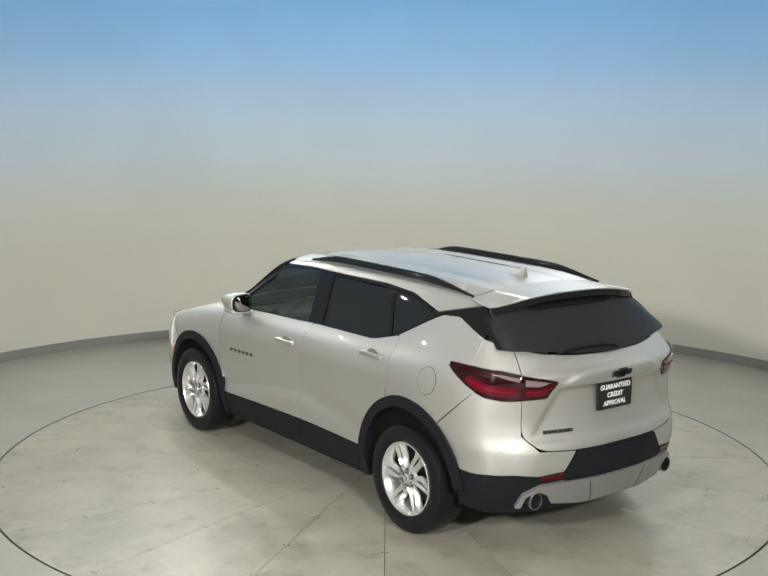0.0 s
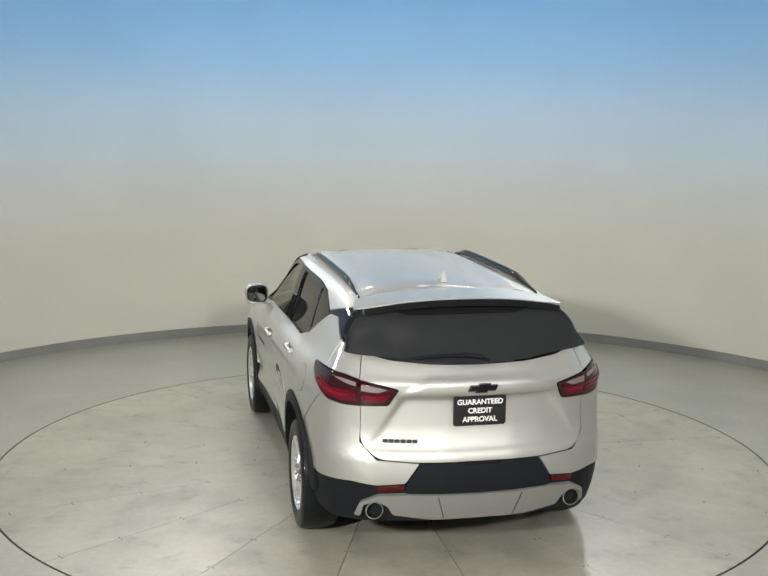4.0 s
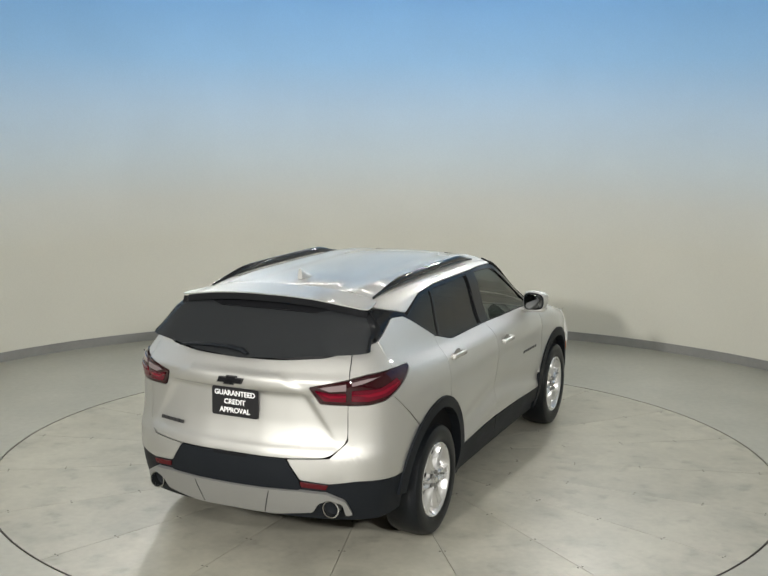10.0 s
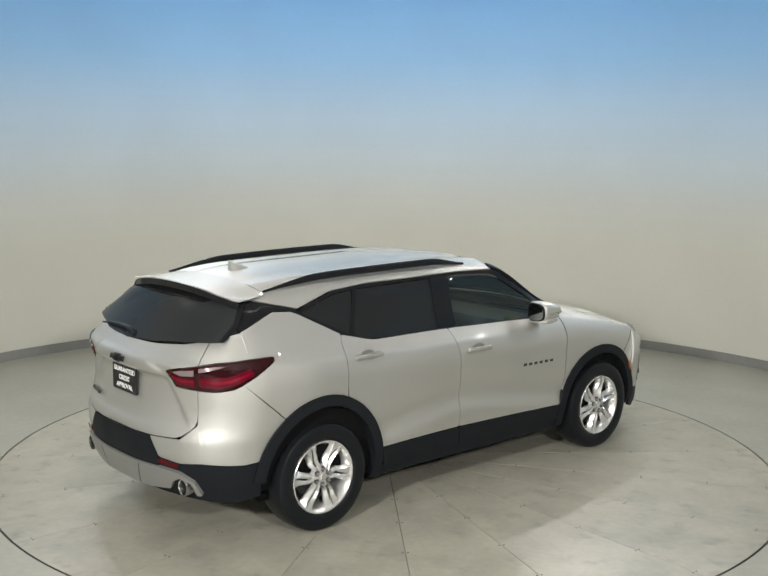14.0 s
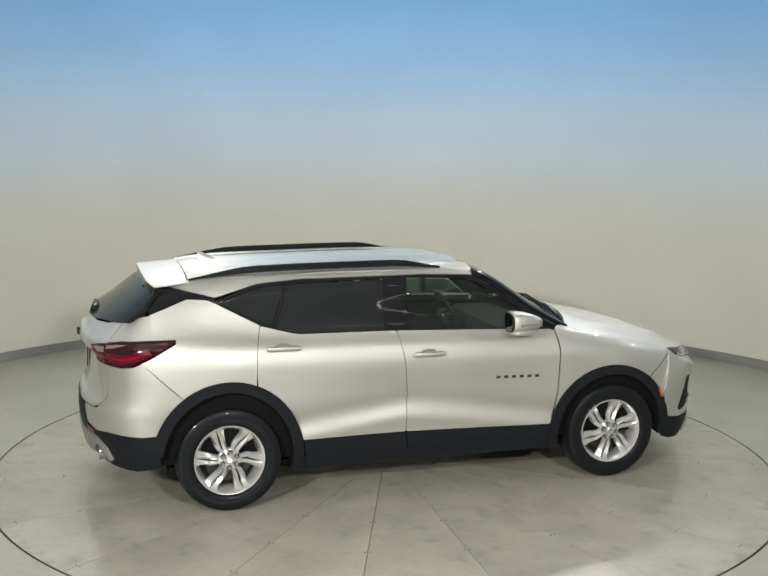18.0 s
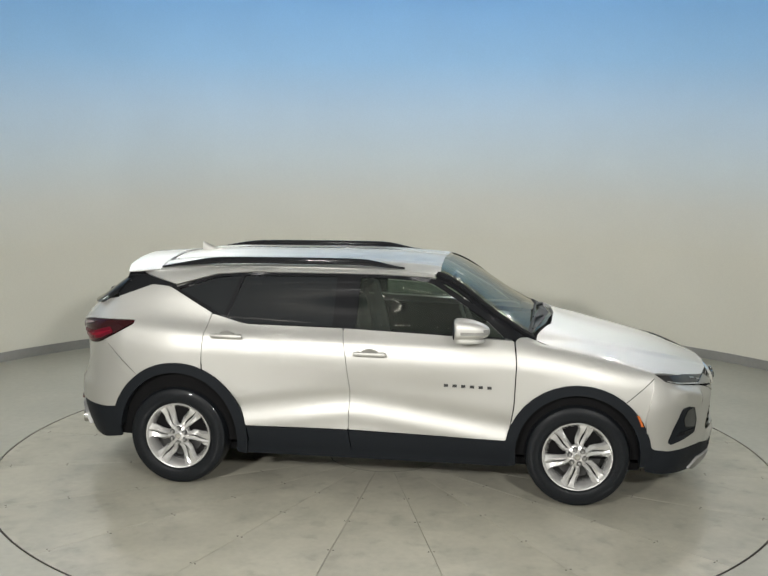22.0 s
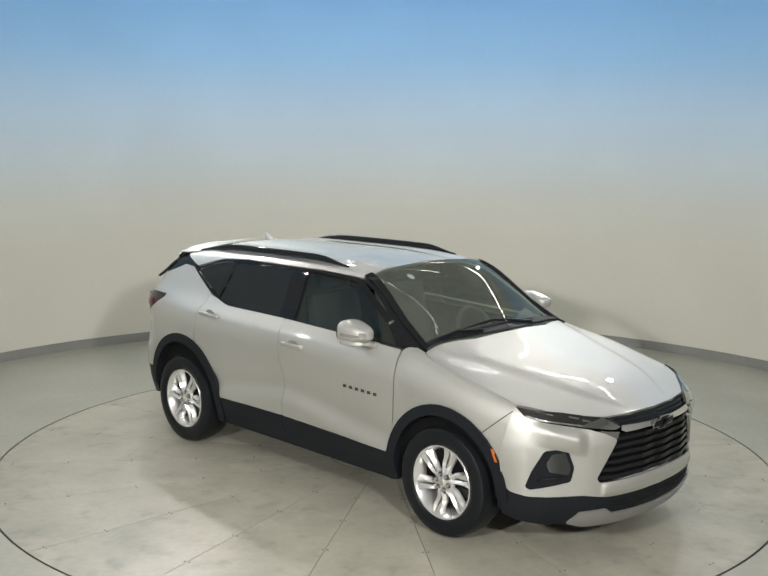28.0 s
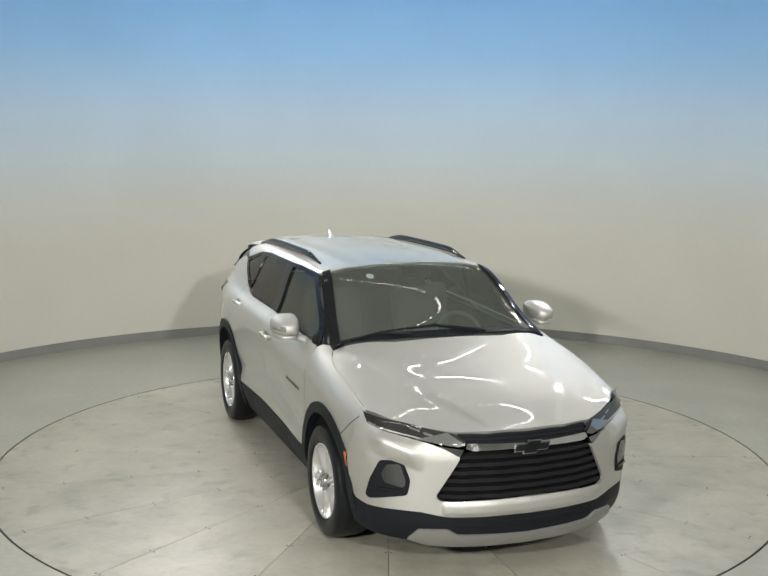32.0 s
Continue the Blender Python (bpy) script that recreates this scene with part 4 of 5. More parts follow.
        part("light_guide", panel(end_outline(TAIL, [(0.715, 1.078), (0.80, 1.052), (2.07, 1.064), (1.95, 1.108), (1.93, 1.122), (2.08, 1.088), (0.80, 1.074)], 0.004, side), TAIL, depth=0.004, lift=0.0135), M_LIT, tail, "bright red light guide")
        part("light_guide", panel(end_outline(TAIL, [(0.525, 1.094), (0.60, 1.052), (0.69, 1.058), (0.69, 1.074), (0.60, 1.072)], 0.004, side), TAIL, depth=0.004, lift=0.0145), M_LIT, tail, "bright red light guide")
        part("clear_lens", panel(end_outline(TAIL, [(0.715, 1.120), (0.715, 1.144), (0.80, 1.158), (2.09, 1.158), (0.80, 1.140)], 0.004, side), TAIL, depth=0.006, lift=0.012), M_CLEAR, tail, "clear reversing lens")
        part("clear_lens", panel(end_outline(TAIL, [(0.535, 1.112), (0.60, 1.092), (0.69, 1.098), (0.69, 1.138), (0.60, 1.126)], 0.004, side), TAIL, depth=0.006, lift=0.010), M_CLEAR, tail, "clear reversing lens")
        part("bumper_reflector", panel(end_outline(TAIL, [(0.445, 0.525), (0.585, 0.512), (0.60, 0.542), (0.44, 0.558)], 0.006, side), TAIL, depth=0.006, lift=0.014), M_REFLECT, car, "red bumper reflector")
        # exhaust
        q = Vector((-2.218, 0.613 * side, 0.388))
        pipe = spun([(0.050, 0.10), (0.052, 0.0), (0.054, -0.006), (0.053, -0.012), (0.047, -0.013), (0.045, -0.008), (0.045, 0.16)], 28, "x")
        bmesh.ops.transform(pipe, matrix=Matrix.Translation(q + Vector((-0.045, 0, 0))), verts=pipe.verts)
        part("exhaust_tip", pipe, M_TIP, car, "round chrome exhaust tip")
        bore = spun([(0.0, 0.0), (0.052, 0.0)], 24, "x")
        bmesh.ops.transform(bore, matrix=Matrix.Translation(q + Vector((0.03, 0, 0))), verts=bore.verts)
        part("exhaust_bore", bore, M_GAP, car)
        for cx in (AX_F, AX_B):
            wheel(car, (cx, 0.943, HUB_Z), side, 18 if cx > 0 else -3)
        # plain bars in place of the flank lettering
        for k in range(6):
            x = 0.80 - 0.0605 * k
            z = 0.822 + 0.001 * k
            bar = side_outline([(x, z - 0.010, 0), (x + 0.030, z - 0.010, 0), (x + 0.030, z + 0.010, 0), (x, z + 0.010, 0)], side, 0.004)
            part("badge_bar", panel(bar, skin, lift=0.004, depth=0.004, gap=0), M_BADGE, car)

    # bonnet, roof, glass
    hood = [(1.245, 0.0, 0), (1.225, -0.40, 0), (1.13, -0.70, 0), (1.125, -0.785, 0.02), (1.25, -0.835, 0), (1.40, -0.851, 0), (1.70, -0.842, 0), (1.935, -0.838, 0.0), (2.09, -0.735, 0), (2.22, -0.58, 0.0), (2.31, -0.45, 0.0), (2.36, -0.25, 0), (2.376, 0.0, 0)]
    hood += [(x, -y, *r) for x, y, *r in hood[::-1] if y]
    part("hood", panel(top_outline(hood, 0.01), faired(1.13, 2.36, ((1.13, 0.79), (1.25, 0.84), (1.94, 0.842), (2.09, 0.74), (2.22, 0.59), (2.31, 0.46), (2.37, 0.30)), 5, 5), step=0.03, depth=0.03, swell=hood_form), M_PAINT, car)
    shield = [(1.245, 0.0, 0), (1.19, -0.40, 0), (1.10, -0.72, 0.03), (0.435, -0.60, 0.03), (0.42, -0.3, 0), (0.405, 0.0, 0)]
    shield += [(x, -y, *r) for x, y, *r in shield[1:-1][::-1]]
    part("windshield", panel(top_outline(shield, 0.01), faired(0.405, 1.24, ((0.405, 0.60), (1.24, 0.74)), 3, 3), step=0.04, depth=0.0, gap=0, lift=-0.006), M_GLASS, car, "green tinted windshield")
    for s in (1, -1):
        ap = [(1.125, 0.775 * s, 0), (0.40, 0.642 * s, 0), (0.41, 0.585 * s, 0), (1.10, 0.725 * s, 0)]
        fill = [(1.13, girth_at_y(1.13, 0.755)), (0.42, girth_at_y(0.42, 0.60)), (0.40, girth_at_z(0.40, 1.525)), (0.80, girth_at_z(0.80, 1.29)), (0.985, girth_at_z(0.985, 1.14)), (1.06, girth_at_y(1.06, 0.80))]
        part("pillar_backing", panel(resampled([Vector((x, s * t)) for x, t in fill], 0.05), skin, lift=-0.008, gap=0, depth=0.01), M_GLOSS, car)
        part("windshield_pillar", panel(top_outline(ap, 0.0), skin, lift=0.010, depth=0.02), M_GLOSS, car, "gloss black windshield pillar")
        cw = [(1.215, 0.0, 0), (1.165, 0.40 * s, 0), (1.09, 0.735 * s, 0), (1.06, 0.735 * s, 0), (1.10, 0.40 * s, 0), (1.14, 0.0, 0)]
        part("cowl", panel(top_outline(cw, 0.0), skin, lift=0.004, depth=0.02), M_BLACK, car, "black plastic cowl under the wipers")
    roof = [(0.415, 0.0, 0), (0.42, -0.3, 0), (0.43, -0.595, 0.0), (0.36, -0.622, 0), (-0.2, -0.648, 0), (-0.9, -0.64, 0), (-1.45, -0.628, 0), (-1.655, -0.612, 0.0), (-1.655, 0.0, 0)]
    roof += [(x, -y, *r) for x, y, *r in roof[1:-1][::-1]]
    part("roof", panel(top_outline(roof, 0.0), faired(-1.655, 0.43, ((-1.655, 0.62), (0.43, 0.61)), 5, 4), step=0.04, swell=roof_form), M_PAINT, car)
    spoil = [(-1.66, 0.0, 0), (-1.66, -0.622, 0), (-1.78, -0.655, 0.02), (-1.885, -0.668, 0.012), (-1.936, -0.50, 0.03), (-1.949, -0.25, 0), (-1.952, 0.0, 0)]
    spoil += [(x, -y, *r) for x, y, *r in spoil[1:-1][::-1]]
    flat = resampled(rounded(spoil, 0.0), 0.05)
    part("spoiler", panel(flat, spoiler_form, step=0.05, depth=0.007), M_PAINT, car, "silver roof spoiler")
    part("spoiler_underside", panel(inset(flat, 0.004), lambda x, t: spoiler_form(x, t) - Vector((0, 0, 0.008 + 0.5 * max(0, min(0.04, x + 1.90)))), step=0.06, depth=0.042), M_GLOSS, car, "black spoiler lip and underside")
    half = [(-1.78, girth_at_z(-1.78, 1.516)), (-1.95, girth_at_z(-1.95, 1.358)), (-2.055, girth_at_z(-2.055, 1.303), 0.03), (-2.19, girth_at_y(-2.19, 0.55)), (-2.275, girth_at_y(-2.275, 0.31)), (-2.305, 0.0)]
    rear = half + [(x, -t, *r) for x, t, *r in half[:-1][::-1]]
    glass_form = faired_band([(-2.305, 0.25)] + [(x, t) for x, t, *r in half[:-1]][::-1], 3, 2)
    part("rear_window", panel(resampled(rounded(rear, 0.01), 0.05), glass_form, step=0.04, depth=0.0, lift=0.004), M_REARGLASS, car, "dark privacy glass rear window")
    for s in (1, -1):
        rim = [(-1.78, girth_at_z(-1.78, 1.516) + 0.01), (-1.95, girth_at_z(-1.95, 1.358) + 0.006), (-2.055, girth_at_z(-2.055, 1.303) + 0.006, 0.03), (-2.082, girth_at_z(-2.055, 1.303) - 0.085, 0.02), (-1.96, girth_at_z(-1.95, 1.358) - 0.085), (-1.79, girth_at_z(-1.78, 1.516) - 0.05)]
        part("rear_window_edge", panel(resampled(rounded([(x, s * t, *r) for x, t, *r in rim], 0.01), 0.05), glass_form, step=0.025, lift=0.007, depth=0.012), M_GLOSS, car, "gloss black edge band of the rear window")

    # front end
    bump = [(0.0, 0.396), (0.49, 0.398), (0.625, 0.420), (2.055, 0.412), (1.955, 0.428), (1.905, 0.47, 0), (1.885, 0.64, 0), (1.945, 0.905, 0), (1.955, 0.95, 0), (2.03, 0.900), (2.12, 0.874, 0),
            (0.60, 0.826), (0.44, 0.775), (0.425, 0.745), (0.55, 0.52), (0.53, 0.492), (0.0, 0.498)]
    part("front_bumper", panel(across(NOSE, bump, 0.015), NOSE, step=0.012, gap=0.001, swell=bumper_form), M_PAINT, car)
    low = [(0.0, 0.22), (0.62, 0.21), (2.0, 0.24), (1.90, 0.27), (1.905, 0.475), (1.955, 0.430), (2.055, 0.414), (0.625, 0.424), (0.49, 0.40), (0.0, 0.40)]
    part("front_lower_cladding", panel(across(NOSE, low, 0.01), NOSE, lift=-0.004), M_BLACK, car, "black lower bumper cladding")
    lip = [(0.0, 0.195), (0.60, 0.205), (0.70, 0.24), (0.64, 0.315), (0.485, 0.325), (0.43, 0.288), (0.0, 0.272)]
    part("front_skid_plate", panel(across(NOSE, lip, 0.01), NOSE, lift=0.012, depth=0.04), M_SKID, car, "satin silver skid plate")
    grille = new("grille")
    grille.parent = car
    g = [(0.0, 0.485), (0.54, 0.48), (0.56, 0.52), (0.40, 0.78), (0.0, 0.80)]
    part("grille_backing", panel(across(NOSE, g, 0.01), NOSE, lift=-0.045), M_GAP, grille)
    up = [(0.0, 0.812), (0.385, 0.818), (0.45, 0.882), (0.0, 0.885)]
    part("upper_opening", panel(across(NOSE, up, 0.008), NOSE, lift=-0.014), M_BLACK, grille)
    for k in range(2):
        ub = [(0.0, 0.832 + 0.022 * k), (0.40 + 0.02 * k, 0.836 + 0.022 * k), (0.405 + 0.02 * k, 0.844 + 0.022 * k), (0.0, 0.842 + 0.022 * k)]
        part("upper_slat", panel(across(NOSE, ub, 0.003), NOSE, lift=-0.006, depth=0.012, gap=0), M_GLOSS, grille)
    bar = [(0.0, 0.786), (0.36, 0.785), (0.40, 0.80), (0.385, 0.826), (0.0, 0.814)]
    part("chrome_bar", panel(across(NOSE, bar, 0.004), NOSE, lift=0.012, depth=0.02), M_CHROME, grille, "chrome bar across the grille")
    for k in range(2):
        lb = [(0.0, 0.318 + 0.034 * k), (0.46, 0.326 + 0.034 * k), (0.455, 0.334 + 0.034 * k), (0.0, 0.326 + 0.034 * k)]
        part("lower_slat", panel(across(NOSE, lb, 0.003), NOSE, lift=0.001, depth=0.012, gap=0), M_BLACK, grille)
    for k in range(6):
        z = 0.500 + 0.047 * k
        half = 0.545 - 0.0225 * k
        slat = [(0.0, z), (half, z + 0.004), (half - 0.012, z + 0.028), (0.0, z + 0.026)]
        part("slat", panel(across(NOSE, slat, 0.004), NOSE, step=0.02, lift=-0.014, depth=0.02, gap=0, swell=slat_form), M_GLOSS, grille, "gloss black grille slat")
    for place, k, name in ((NOSE(0, 0.795) + Vector((0.014, 0, 0)), 1, "front_emblem"), (TAIL(0, 1.122) + Vector((-0.022, 0, 0)), -1, "rear_emblem")):
        em = new(name)
        em.parent = car
        tagged(em, "dark plain metal emblem with a bright rim")
        em.matrix_basis = Matrix.Translation(place)
        for piece, grow, out, mat in (("emblem_rim", 0.006, 0.0, M_MIRROR if k > 0 else M_DARKMETAL), ("emblem_face", 0.0, 0.006, M_GLOSS)):
            bm = bmesh.new()
            for w, h in ((0.205, 0.036), (0.078, 0.068)) if k > 0 else ((0.155, 0.024), (0.060, 0.044)):
                one = box(0.012, w + 2 * grow, h + 2 * grow, (k * out, 0, 0), 0.002)
                for v in one.verts:
                    v.co.y += k * 0.45 * v.co.z
                merged(bm, one)
            part(piece, bm, mat, em)

    # tail
    gate = [(0.0, 1.240), (0.31, 1.247, 0), (0.55, 1.265, 0), (0.735, 1.302, 0.0), (0.71, 1.2, 0), (0.705, 1.160, 0), (0.60, 1.139, 0), (0.482, 1.112), (0.543, 1.010), (0.70, 1.004, 0.0), (0.70, 0.79, 0.05), (0.60, 0.70, 0.06), (0.36, 0.687), (0.0, 0.687)]
    part("liftgate", panel(across(TAIL, gate, 0.015), TAIL, step=0.010, swell=gate_form), M_PAINT, car)
    for s in (1, -1):
        corner = [(0.70, 1.002, 0), (0.80, 1.002, 0.0), (2.06, 1.018, 0), (2.02, 1.036, 0), (2.0, 1.043, 0), (1.957, 1.004, 0), (1.733, 0.80, 0), (1.90, 0.555, 0), (2.0, 0.545), (0.73, 0.558), (0.60, 0.543), (0.44, 0.56), (0.36, 0.683), (0.60, 0.697), (0.70, 0.79)]
        ext = [(1.925, 1.193, 0), (1.925, 1.346, 0), (0.752, 1.31, 0), (0.738, 1.302, 0), (0.712, 1.2, 0), (0.707, 1.162, 0), (0.80, 1.180, 0), (1.99, 1.188, 0)]
        part("quarter_corner", panel(end_outline(TAIL, ext, 0.0, s), TAIL), M_PAINT, car)
        part("rear_bumper", panel(end_outline(TAIL, corner, 0.01, s), TAIL), M_PAINT, car)
    blk = [(0.0, 0.685), (0.355, 0.685), (0.435, 0.56), (0.445, 0.51), (0.43, 0.50), (0.0, 0.495)]
    part("step_pad", panel(across(TAIL, blk, 0.012), TAIL, lift=0.008), M_BLACK, car, "black textured bumper step pad")
    rel = [(0.0, 0.688), (0.125, 0.688), (0.11, 0.668), (0.0, 0.668)]
    part("gate_release", panel(across(TAIL, rel, 0.006), TAIL, lift=0.013, depth=0.01), M_GLOSS, car, "black liftgate release pad")
    low = [(0.0, 0.50), (0.445, 0.51), (0.44, 0.558), (0.60, 0.541), (0.73, 0.556), (2.0, 0.543), (1.90, 0.553), (1.89, 0.32), (2.06, 0.29), (0.62, 0.30), (0.0, 0.32)]
    part("rear_lower_cladding", panel(across(TAIL, low, 0.01), TAIL, lift=-0.004), M_BLACK, car, "black lower bumper cladding")
    skid = [(0.0, 0.495), (0.44, 0.502), (0.59, 0.492), (0.69, 0.44), (0.73, 0.35), (0.69, 0.345), (0.67, 0.42), (0.60, 0.452), (0.54, 0.42), (0.51, 0.365), (0.28, 0.335), (0.0, 0.335)]
    part("rear_skid_plate", panel(across(TAIL, skid, 0.015), TAIL, lift=0.022, depth=0.035), M_SKID, car, "satin silver skid plate")
    # plate with its words
    n = Vector((-2.322, 0, 0.975))
    card = box(0.008, 0.318, 0.175, tuple(n + Vector((-0.004, 0, 0))))
    bmesh.ops.bevel(card, geom=[e for e in card.edges if abs(e.verts[0].co.x - e.verts[1].co.x) > 0.004], offset=0.014, segments=4, profile=0.5, affect="EDGES")
    plate = part("plate", card, M_PLATE, car, "black plate with white words")
    for k, words in enumerate(("GUARANTEED", "CREDIT", "APPROVAL")):
        m = Matrix.Translation(n + Vector((-0.0095, 0, 0.052 - 0.052 * k))) @ Matrix(((0, 0, -1, 0), (-1, 0, 0, 0), (0, 1, 0, 0), (0, 0, 0, 1)))
        lettering(words, 0.043, M_WHITE, plate, m)
    for k in range(6):
        y = 0.545 - 0.034 * k
        part("badge_bar", panel(end_outline(TAIL, [(y, 0.796), (y + 0.026, 0.796), (y + 0.026, 0.816), (y, 0.816)], 0.002), TAIL, lift=0.014, depth=0.01, gap=0), M_BADGE, car)
    # wiper, antenna
    lay = [skin(x, girth_at_y(x, y)) + Vector((-0.4, 0, 1)).normalized() * h for x, y, h in ((-2.280, -0.06, 0.006), (-2.264, -0.02, 0.014), (-2.250, 0.08, 0.017), (-2.243, 0.20, 0.015), (-2.240, 0.33, 0.012), (-2.243, 0.44, 0.008))]
    part("rear_wiper", tube(lay, [0.014, 0.024, 0.023, 0.020, 0.016, 0.009], 10, flat=0.6), M_BLACK, car, "black rear wiper")
    lip = [(-1.80, 0.60, 0), (-1.855, 0.56, 0.02), (-1.915, 0.40, 0.02), (-1.945, 0.33, 0.02), (-1.955, 0.0, 0)]
    lip = [(x, girth_at_y(x, y), *r) for x, y, *r in lip]
    lip = lip + [(x, -t, *r) for x, t, *r in lip[:-1][::-1]]
    part("spoiler_duct", panel(resampled(rounded(lip, 0.01), 0.05), skin, lift=0.012, depth=0.008), M_GLOSS, car, "gloss black trim under the spoiler")
    part("brake_light", box(0.012, 0.22, 0.012, (-1.90, 0, skin(-1.90, 0.001).z + 0.018), 0.004), M_DARKRED, car, "slim dark red brake light")
    for s in (1, -1):
        part("skid_seam", panel(end_outline(TAIL, [(0.25, 0.485), (0.256, 0.485), (0.216, 0.345), (0.21, 0.345)], 0, s), TAIL, lift=0.0235, depth=0.002, gap=0), M_BADGE, car)
    for y0, y1 in ((0.30, -0.42), (-0.25, -0.66)):
        a, b = skin(1.165, girth_at_y(1.165, y0)), skin(1.10, girth_at_y(1.10, y1))
        mid = skin(1.11, girth_at_y(1.11, (y0 + y1) / 2))
        part("front_wiper", tube([a + Vector((0, 0, 0.012)), mid + Vector((0.0, 0, 0.02)), b + Vector((0, 0, 0.014))], [0.012, 0.010, 0.006], 8), M_BLACK, car, "black windshield wiper")
    fin = bmesh.new()
    q = skin(-1.43, 0.001)
    rows = []
    for i in range(13):
        u = i / 12
        w = 0.038 * math.sin(math.pi * min(1.0, 0.06 + 0.62 * u)) * (1 - 0.45 * u * u)
        h = 0.006 + 0.066 * u ** 1.5
        x = q.x + 0.11 - 0.2 * u
        rows.append([fin.verts.new((x, -w * math.copysign(abs(math.cos(a)) ** 1.5, math.cos(a)), q.z - 0.008 + h * math.sin(a) ** 0.9)) for a in (math.pi * k / 12 for k in range(13))])
    for a, b in zip(rows, rows[1:]):
        for j in range(12):
            fin.faces.new((a[j], a[j + 1], b[j + 1], b[j]))
    fin.faces.new(rows[-1])
    bmesh.ops.recalc_face_normals(fin, faces=fin.faces)
    part("antenna", fin, M_PAINT, car, "silver shark-fin antenna")

    # the dark inner shell and cabin
    shell = bmesh.new()
    rows = []
    for i in range(41):
        x = -1.98 + 3.98 * i / 40
        row = []
        for v in (0.1, 0.4, 0.75, 0.92):
            q = skin(x, GIRTH - v)
            row.append((q.x, q.y - 0.05, q.z))
        rows.append([shell.verts.new((a, -b, c)) for a, b, c in row] + [shell.verts.new((a, b, c)) for a, b, c in row[::-1]])
    for a, b in zip(rows, rows[1:]):
        for j in range(7):
            if j == 3 and -1.85 < (a[0].co.x + b[0].co.x) / 2 < 1.05:
                continue
            shell.faces.new((a[j], a[j + 1], b[j + 1], b[j]))
    shell.faces.new(rows[0])
    shell.faces.new(rows[-1])
    part("inner_body", shell, M_GAP, car, "dark inner body shell")
    part("underbody", box(3.7, 1.62, 0.06, (0.02, 0, 0.27), 0.02), M_GAP, car, "dark underbody")
    part("cabin_floor", box(2.9, 1.6, 0.05, (-0.4, 0, 0.55), 0.01), M_CABIN, car)
    liner = top_outline([(0.36, -0.56, 0), (0.36, 0.56, 0), (-1.65, 0.54, 0), (-1.65, -0.54, 0)], 0.05)
    part("headliner", panel(liner, skin, step=0.12, lift=-0.045, depth=0.0), M_LINER, car, "pale headliner")
    dash = box(0.42, 1.46, 0.22, (0.93, 0, 0.98), 0.06)
    part("dashboard", dash, M_CABIN, car)
    wheel_ring = bmesh.new()
    ring = [(0.185 * math.cos(2 * math.pi * i / 28), 0.185 * math.sin(2 * math.pi * i / 28)) for i in range(29)]
    tube([(0, a, b) for a, b in ring], 0.016, 8, wheel_ring)
    box(0.03, 0.34, 0.05, (0, 0, 0), 0.01, wheel_ring)
    box(0.04, 0.13, 0.12, (0, 0, -0.01), 0.02, wheel_ring)
    st = part("steering_wheel", wheel_ring, M_CABIN, car)
    st.matrix_basis = pose(0.58, 0.37, 1.06, 0, -24, 0)
    for x, y in ((0.08, 0.37), (0.08, -0.37)):
        seat = new("front_seat")
        seat.parent = car
        seat.matrix_basis = pose(x, y, 0.62)
        part("cushion", box(0.52, 0.50, 0.16, (0.05, 0, 0.08), 0.05), M_SEAT, seat)
        part("backrest", box(0.15, 0.48, 0.62, (-0.27, 0, 0.42), 0.05, turn=Matrix.Rotation(radians(-14), 4, "Y")), M_SEAT, seat)
        part("headrest", box(0.10, 0.26, 0.17, (-0.37, 0, 0.83), 0.04, turn=Matrix.Rotation(radians(-8), 4, "Y")), M_SEAT, seat)
    bench = new("rear_seat")
    bench.parent = car
    bench.matrix_basis = pose(-0.85, 0, 0.62)
    part("cushion", box(0.52, 1.30, 0.16, (0.05, 0, 0.08), 0.05), M_SEAT, bench)
    part("backrest", box(0.15, 1.28, 0.60, (-0.28, 0, 0.42), 0.05, turn=Matrix.Rotation(radians(-18), 4, "Y")), M_SEAT, bench)
    for y in (-0.42, 0.42):
        part("headrest", box(0.09, 0.26, 0.15, (-0.40, y, 0.80), 0.035), M_SEAT, bench)
    mirror_q = skin(0.52, 0.001)
    part("rear_view_mirror", box(0.03, 0.24, 0.065, (0.50, 0.0, mirror_q.z - 0.11), 0.012), M_BLACK, car)
    sticker = bmesh.new()
    sq = skin(0.56, girth_at_y(0.56, -0.33))
    bmesh.ops.create_circle(sticker, cap_ends=True, radius=0.028, segments=20)
    for v in sticker.verts:
        x = sq.x + v.co.x
        v.co = skin(x, girth_at_y(x, sq.y + v.co.y)) + Vector((-0.01, 0, -0.015))
    part("windshield_sticker", sticker, M_WHITE, car, "small round white sticker inside the windshield")
    # fuel door
    ring = [Vector((-1.63 + 0.075 * math.cos(2 * math.pi * i / 36), 0)) for i in range(36)]
    out = [Vector((a.x, girth_at_z(a.x, 1.05 + 0.085 * math.sin(2 * math.pi * i / 36)))) for i, a in enumerate(ring)]
    groove = [Vector((-1.63 + 0.0785 * math.cos(2 * math.pi * i / 36), girth_at_z(-1.63 + 0.0785 * math.cos(2 * math.pi * i / 36), 1.05 + 0.0885 * math.sin(2 * math.pi * i / 36)))) for i in range(36)]
    part("fuel_door_gap", panel(groove, skin, lift=0.0008, depth=0.002, gap=0.0), M_BADGE, car, "dark gap round the fuel door")
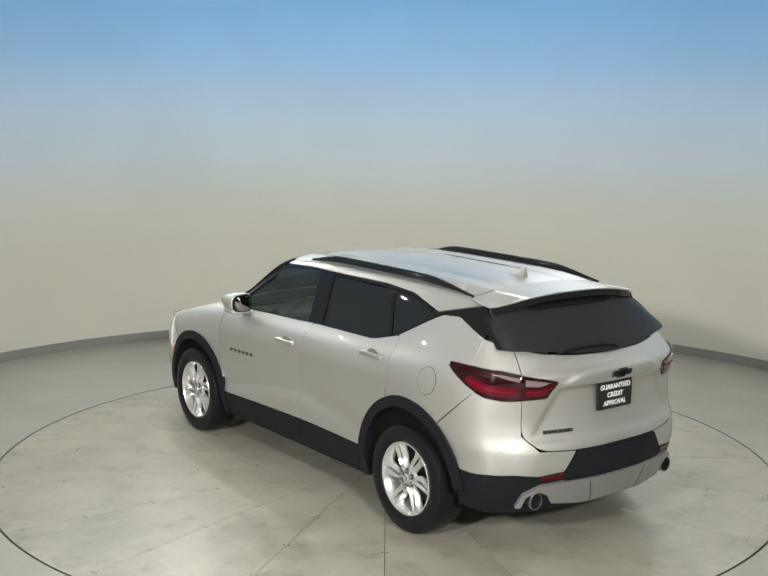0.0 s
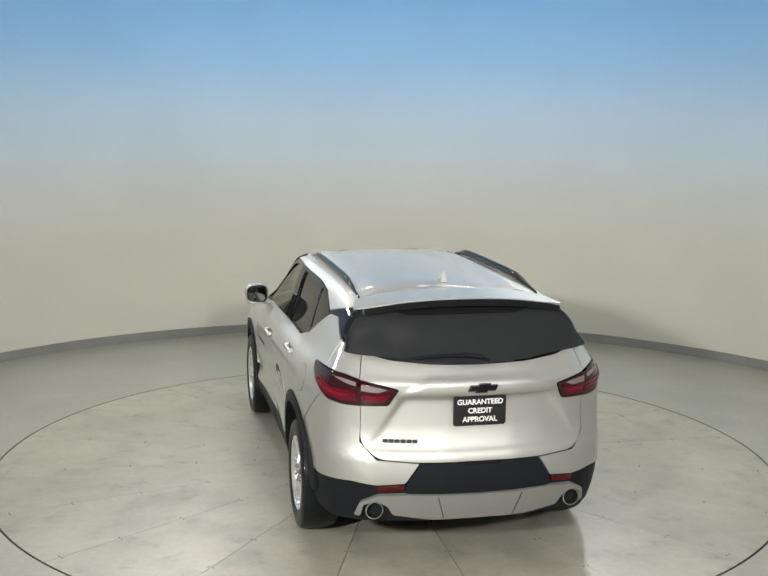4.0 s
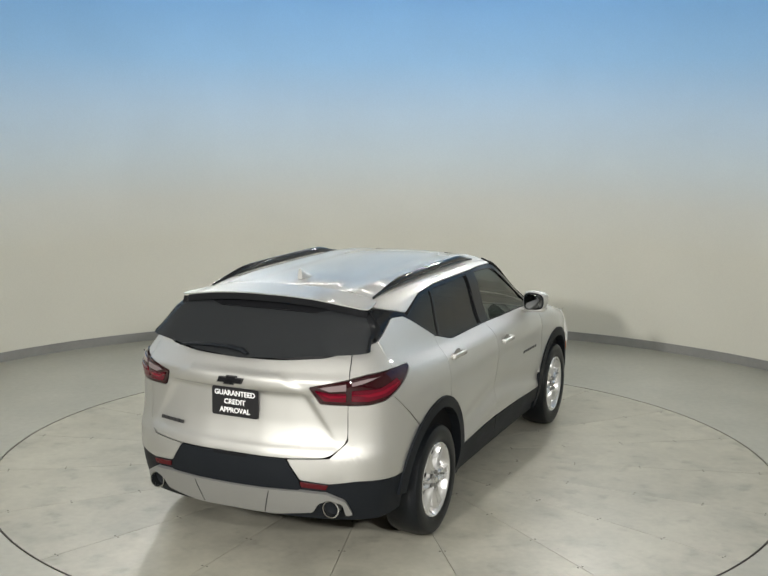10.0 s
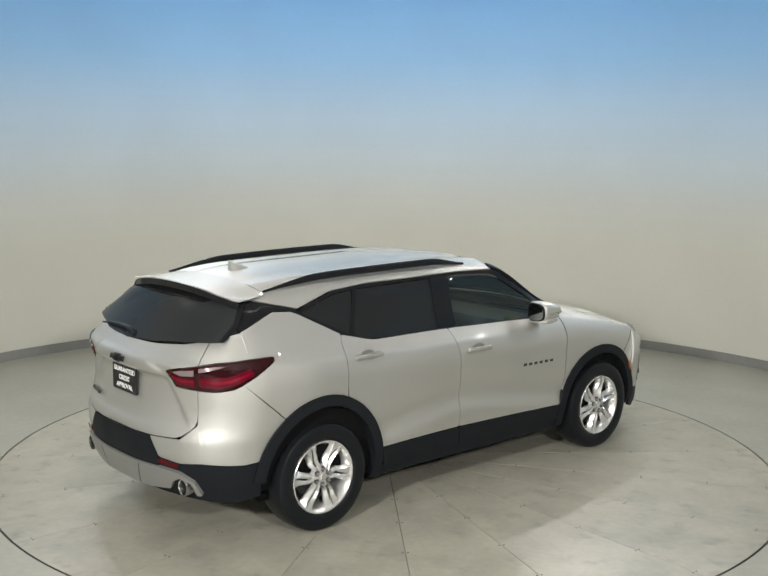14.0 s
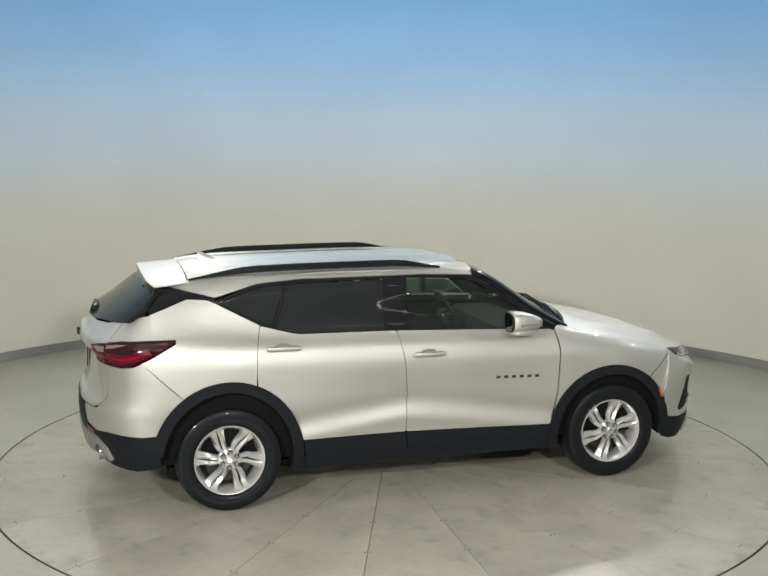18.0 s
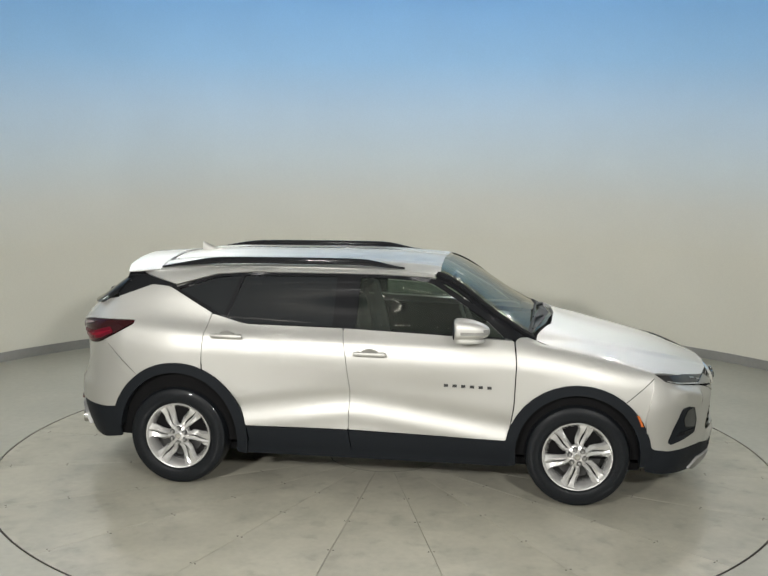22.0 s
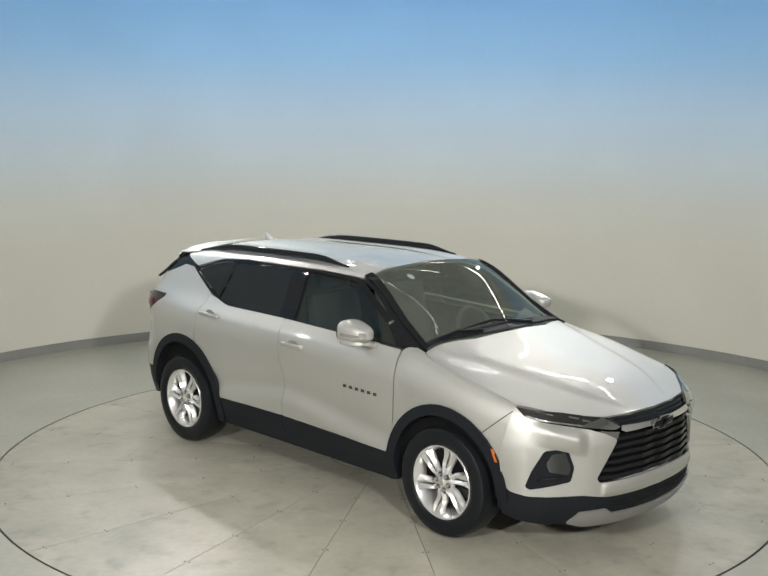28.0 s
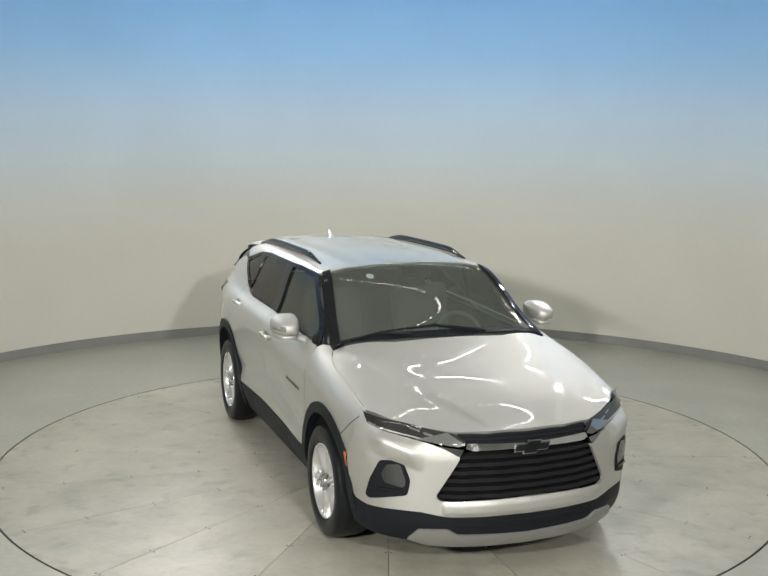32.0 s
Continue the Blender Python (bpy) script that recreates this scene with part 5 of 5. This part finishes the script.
    part("fuel_door", panel(out, skin, lift=0.002, depth=0.004, gap=0.0), M_PAINT, car, "round silver fuel door")
    return car


def lens_disc(half_w, half_h, x0, x1, side):
    """A rounded oblong plate with a softened rim, for the door mirrors."""
    bm = bmesh.new()
    rows = []
    for k, x in ((0.90, x0), (0.97, x0 + 0.0015), (1.0, x0 + 0.005), (1.0, x1)):
        row = []
        for i in range(40):
            c, s = math.cos(2 * math.pi * i / 40), math.sin(2 * math.pi * i / 40)
            y, z = math.copysign(abs(c) ** 0.62, c), math.copysign(abs(s) ** 0.62, s)
            row.append(bm.verts.new((x, y * half_w * k, z * half_h * k * (1 - 0.10 * y * side) + 0.003)))
        rows.append(row)
    for a, b in zip(rows, rows[1:]):
        for i in range(40):
            bm.faces.new((a[i], a[(i + 1) % 40], b[(i + 1) % 40], b[i]))
    bm.faces.new(rows[0])
    bm.faces.new(rows[-1])
    bmesh.ops.recalc_face_normals(bm, faces=bm.faces)
    return bm


def bump1(u, w):
    return math.exp(-(u / w) ** 2)


def door_form(x, t):
    """The hollow above the sill and the fold under it, highest where the two doors meet."""
    z = skin(x, t).z
    crease = 0.665 - 0.15 * (math.hypot(x + 0.15, 0.12) - 0.12)
    return -0.017 * bump1(z - crease - 0.03, 0.075) + 0.009 * bump1(z - crease + 0.085, 0.055)


def bumper_form(t, z):
    """The nose's folds: a proud band under the grille and a fold that falls from each lamp to the grille."""
    y = abs(t)
    ease = lambda u: (lambda w: w * w * (3 - 2 * w))(max(0.0, min(1.0, u)))
    line = 0.728 + 0.115 * (y - 0.55) / 0.45
    lamp = 0.83 + 0.045 * ease((y - 0.66) / 0.35)
    reach = max(0.03, lamp - 0.004 - line) if z > line else 0.085
    up = max(0.0, 1 - (math.hypot(z - line, 0.009) - 0.009) / reach)
    mask = ease((y - 0.62) / 0.09) * ease((1.02 - y) / 0.16)
    band = 1 / (1 + math.exp((abs(z - 0.445) - 0.035) / 0.005)) / (1 + math.exp((y - 0.52) / 0.006))
    return 0.013 * band + 0.034 * up * mask


def slat_form(t, z):
    """A shallow wave along each slat."""
    return 0.004 * math.sin(t * 26.0)


def hood_form(x, t):
    """Two raised folds along the bonnet."""
    y = abs(t)
    return 0.014 / (1 + math.exp((y - 0.40 - 0.16 * (2.3 - x)) / 0.014)) * min(1.0, max(0.0, (2.36 - x) / 0.25))


def roof_form(x, t):
    y = abs(t)
    return 0.006 * bump1(y - 0.47, 0.04) - 0.005 * bump1(y - 0.32, 0.06)


ROOF_BACK = skin(-1.60, 0.0001)
ROOF_CROWN = ROOF_BACK.z - skin(-1.60, girth_at_y(-1.60, 0.615)).z


def spoiler_form(x, t):
    """The spoiler carries the roof line on past the top of the rear glass."""
    d = max(0.0, -1.60 - x)
    return Vector((x, t, ROOF_BACK.z - ROOF_CROWN * (min(abs(t), 0.63) / 0.62) ** 2.5 - 0.07 * d))


def gate_form(t, z):
    """The hollow round the plate, under the ridge that carries the emblem."""
    y = abs(t)
    edge = 0.455 + 0.19 * (1.07 - z) / 0.28
    ridge = 1.165 - 0.09 * max(0.0, min(1.0, (y - 0.31) / 0.17))
    hollow = -0.032 * (1 / (1 + math.exp((y - edge) / 0.010))) * (1 / (1 + math.exp((z - 1.062) / 0.007))) * max(0.0, min(1.0, (z - 0.74) / 0.32))
    return hollow + 0.015 / (1 + math.exp((z - ridge) / 0.008)) / (1 + math.exp((1.06 - z) / 0.009)) / (1 + math.exp((y - 0.50) / 0.025)) + 0.008 * bump1(z - 0.735, 0.035)


def with_holes(outer, holes):
    """A frame: an outline with openings cut out, laid on the body's skin."""
    bm = bmesh.new()
    edges = []
    for loop in [outer] + holes:
        vs = [bm.verts.new((q.x, q.y, 0)) for q in loop]
        edges += [bm.edges.new((a, b)) for a, b in zip(vs, vs[1:] + vs[:1])]
    bmesh.ops.triangle_fill(bm, use_beauty=True, use_dissolve=False, edges=edges)
    for v in bm.verts:
        q = v.co.copy()
        p = skin(q.x, q.y)
        n = (skin(q.x + 0.004, q.y) - p).cross(skin(q.x, q.y + 0.004) - p).normalized()
        n = n if n.dot(p - Vector((p.x * 0.8, 0, 0.75))) > 0 else -n
        v.co = p - n * 0.002
    bmesh.ops.recalc_face_normals(bm, faces=bm.faces)
    return bm


CAR = vehicle()
for pane in CAR.children:
    if pane.data and pane.data.materials and pane.data.materials[0] in (M_GLASS, M_SIDEGLASS, M_PRIVACY, M_REARGLASS):
        pane.visible_shadow = False


def motions():
    for thing, off in ((DECK, pose(0, 0, 0)), (CAR, pose(0.0394, -0.0262, 0))):
        walk(thing, [(float(t), pose(0, 0, 0, 0, 0, CENTRE_TURN + TURN_RATE * (t - 16)) @ off) for t in range(33)])


motions()
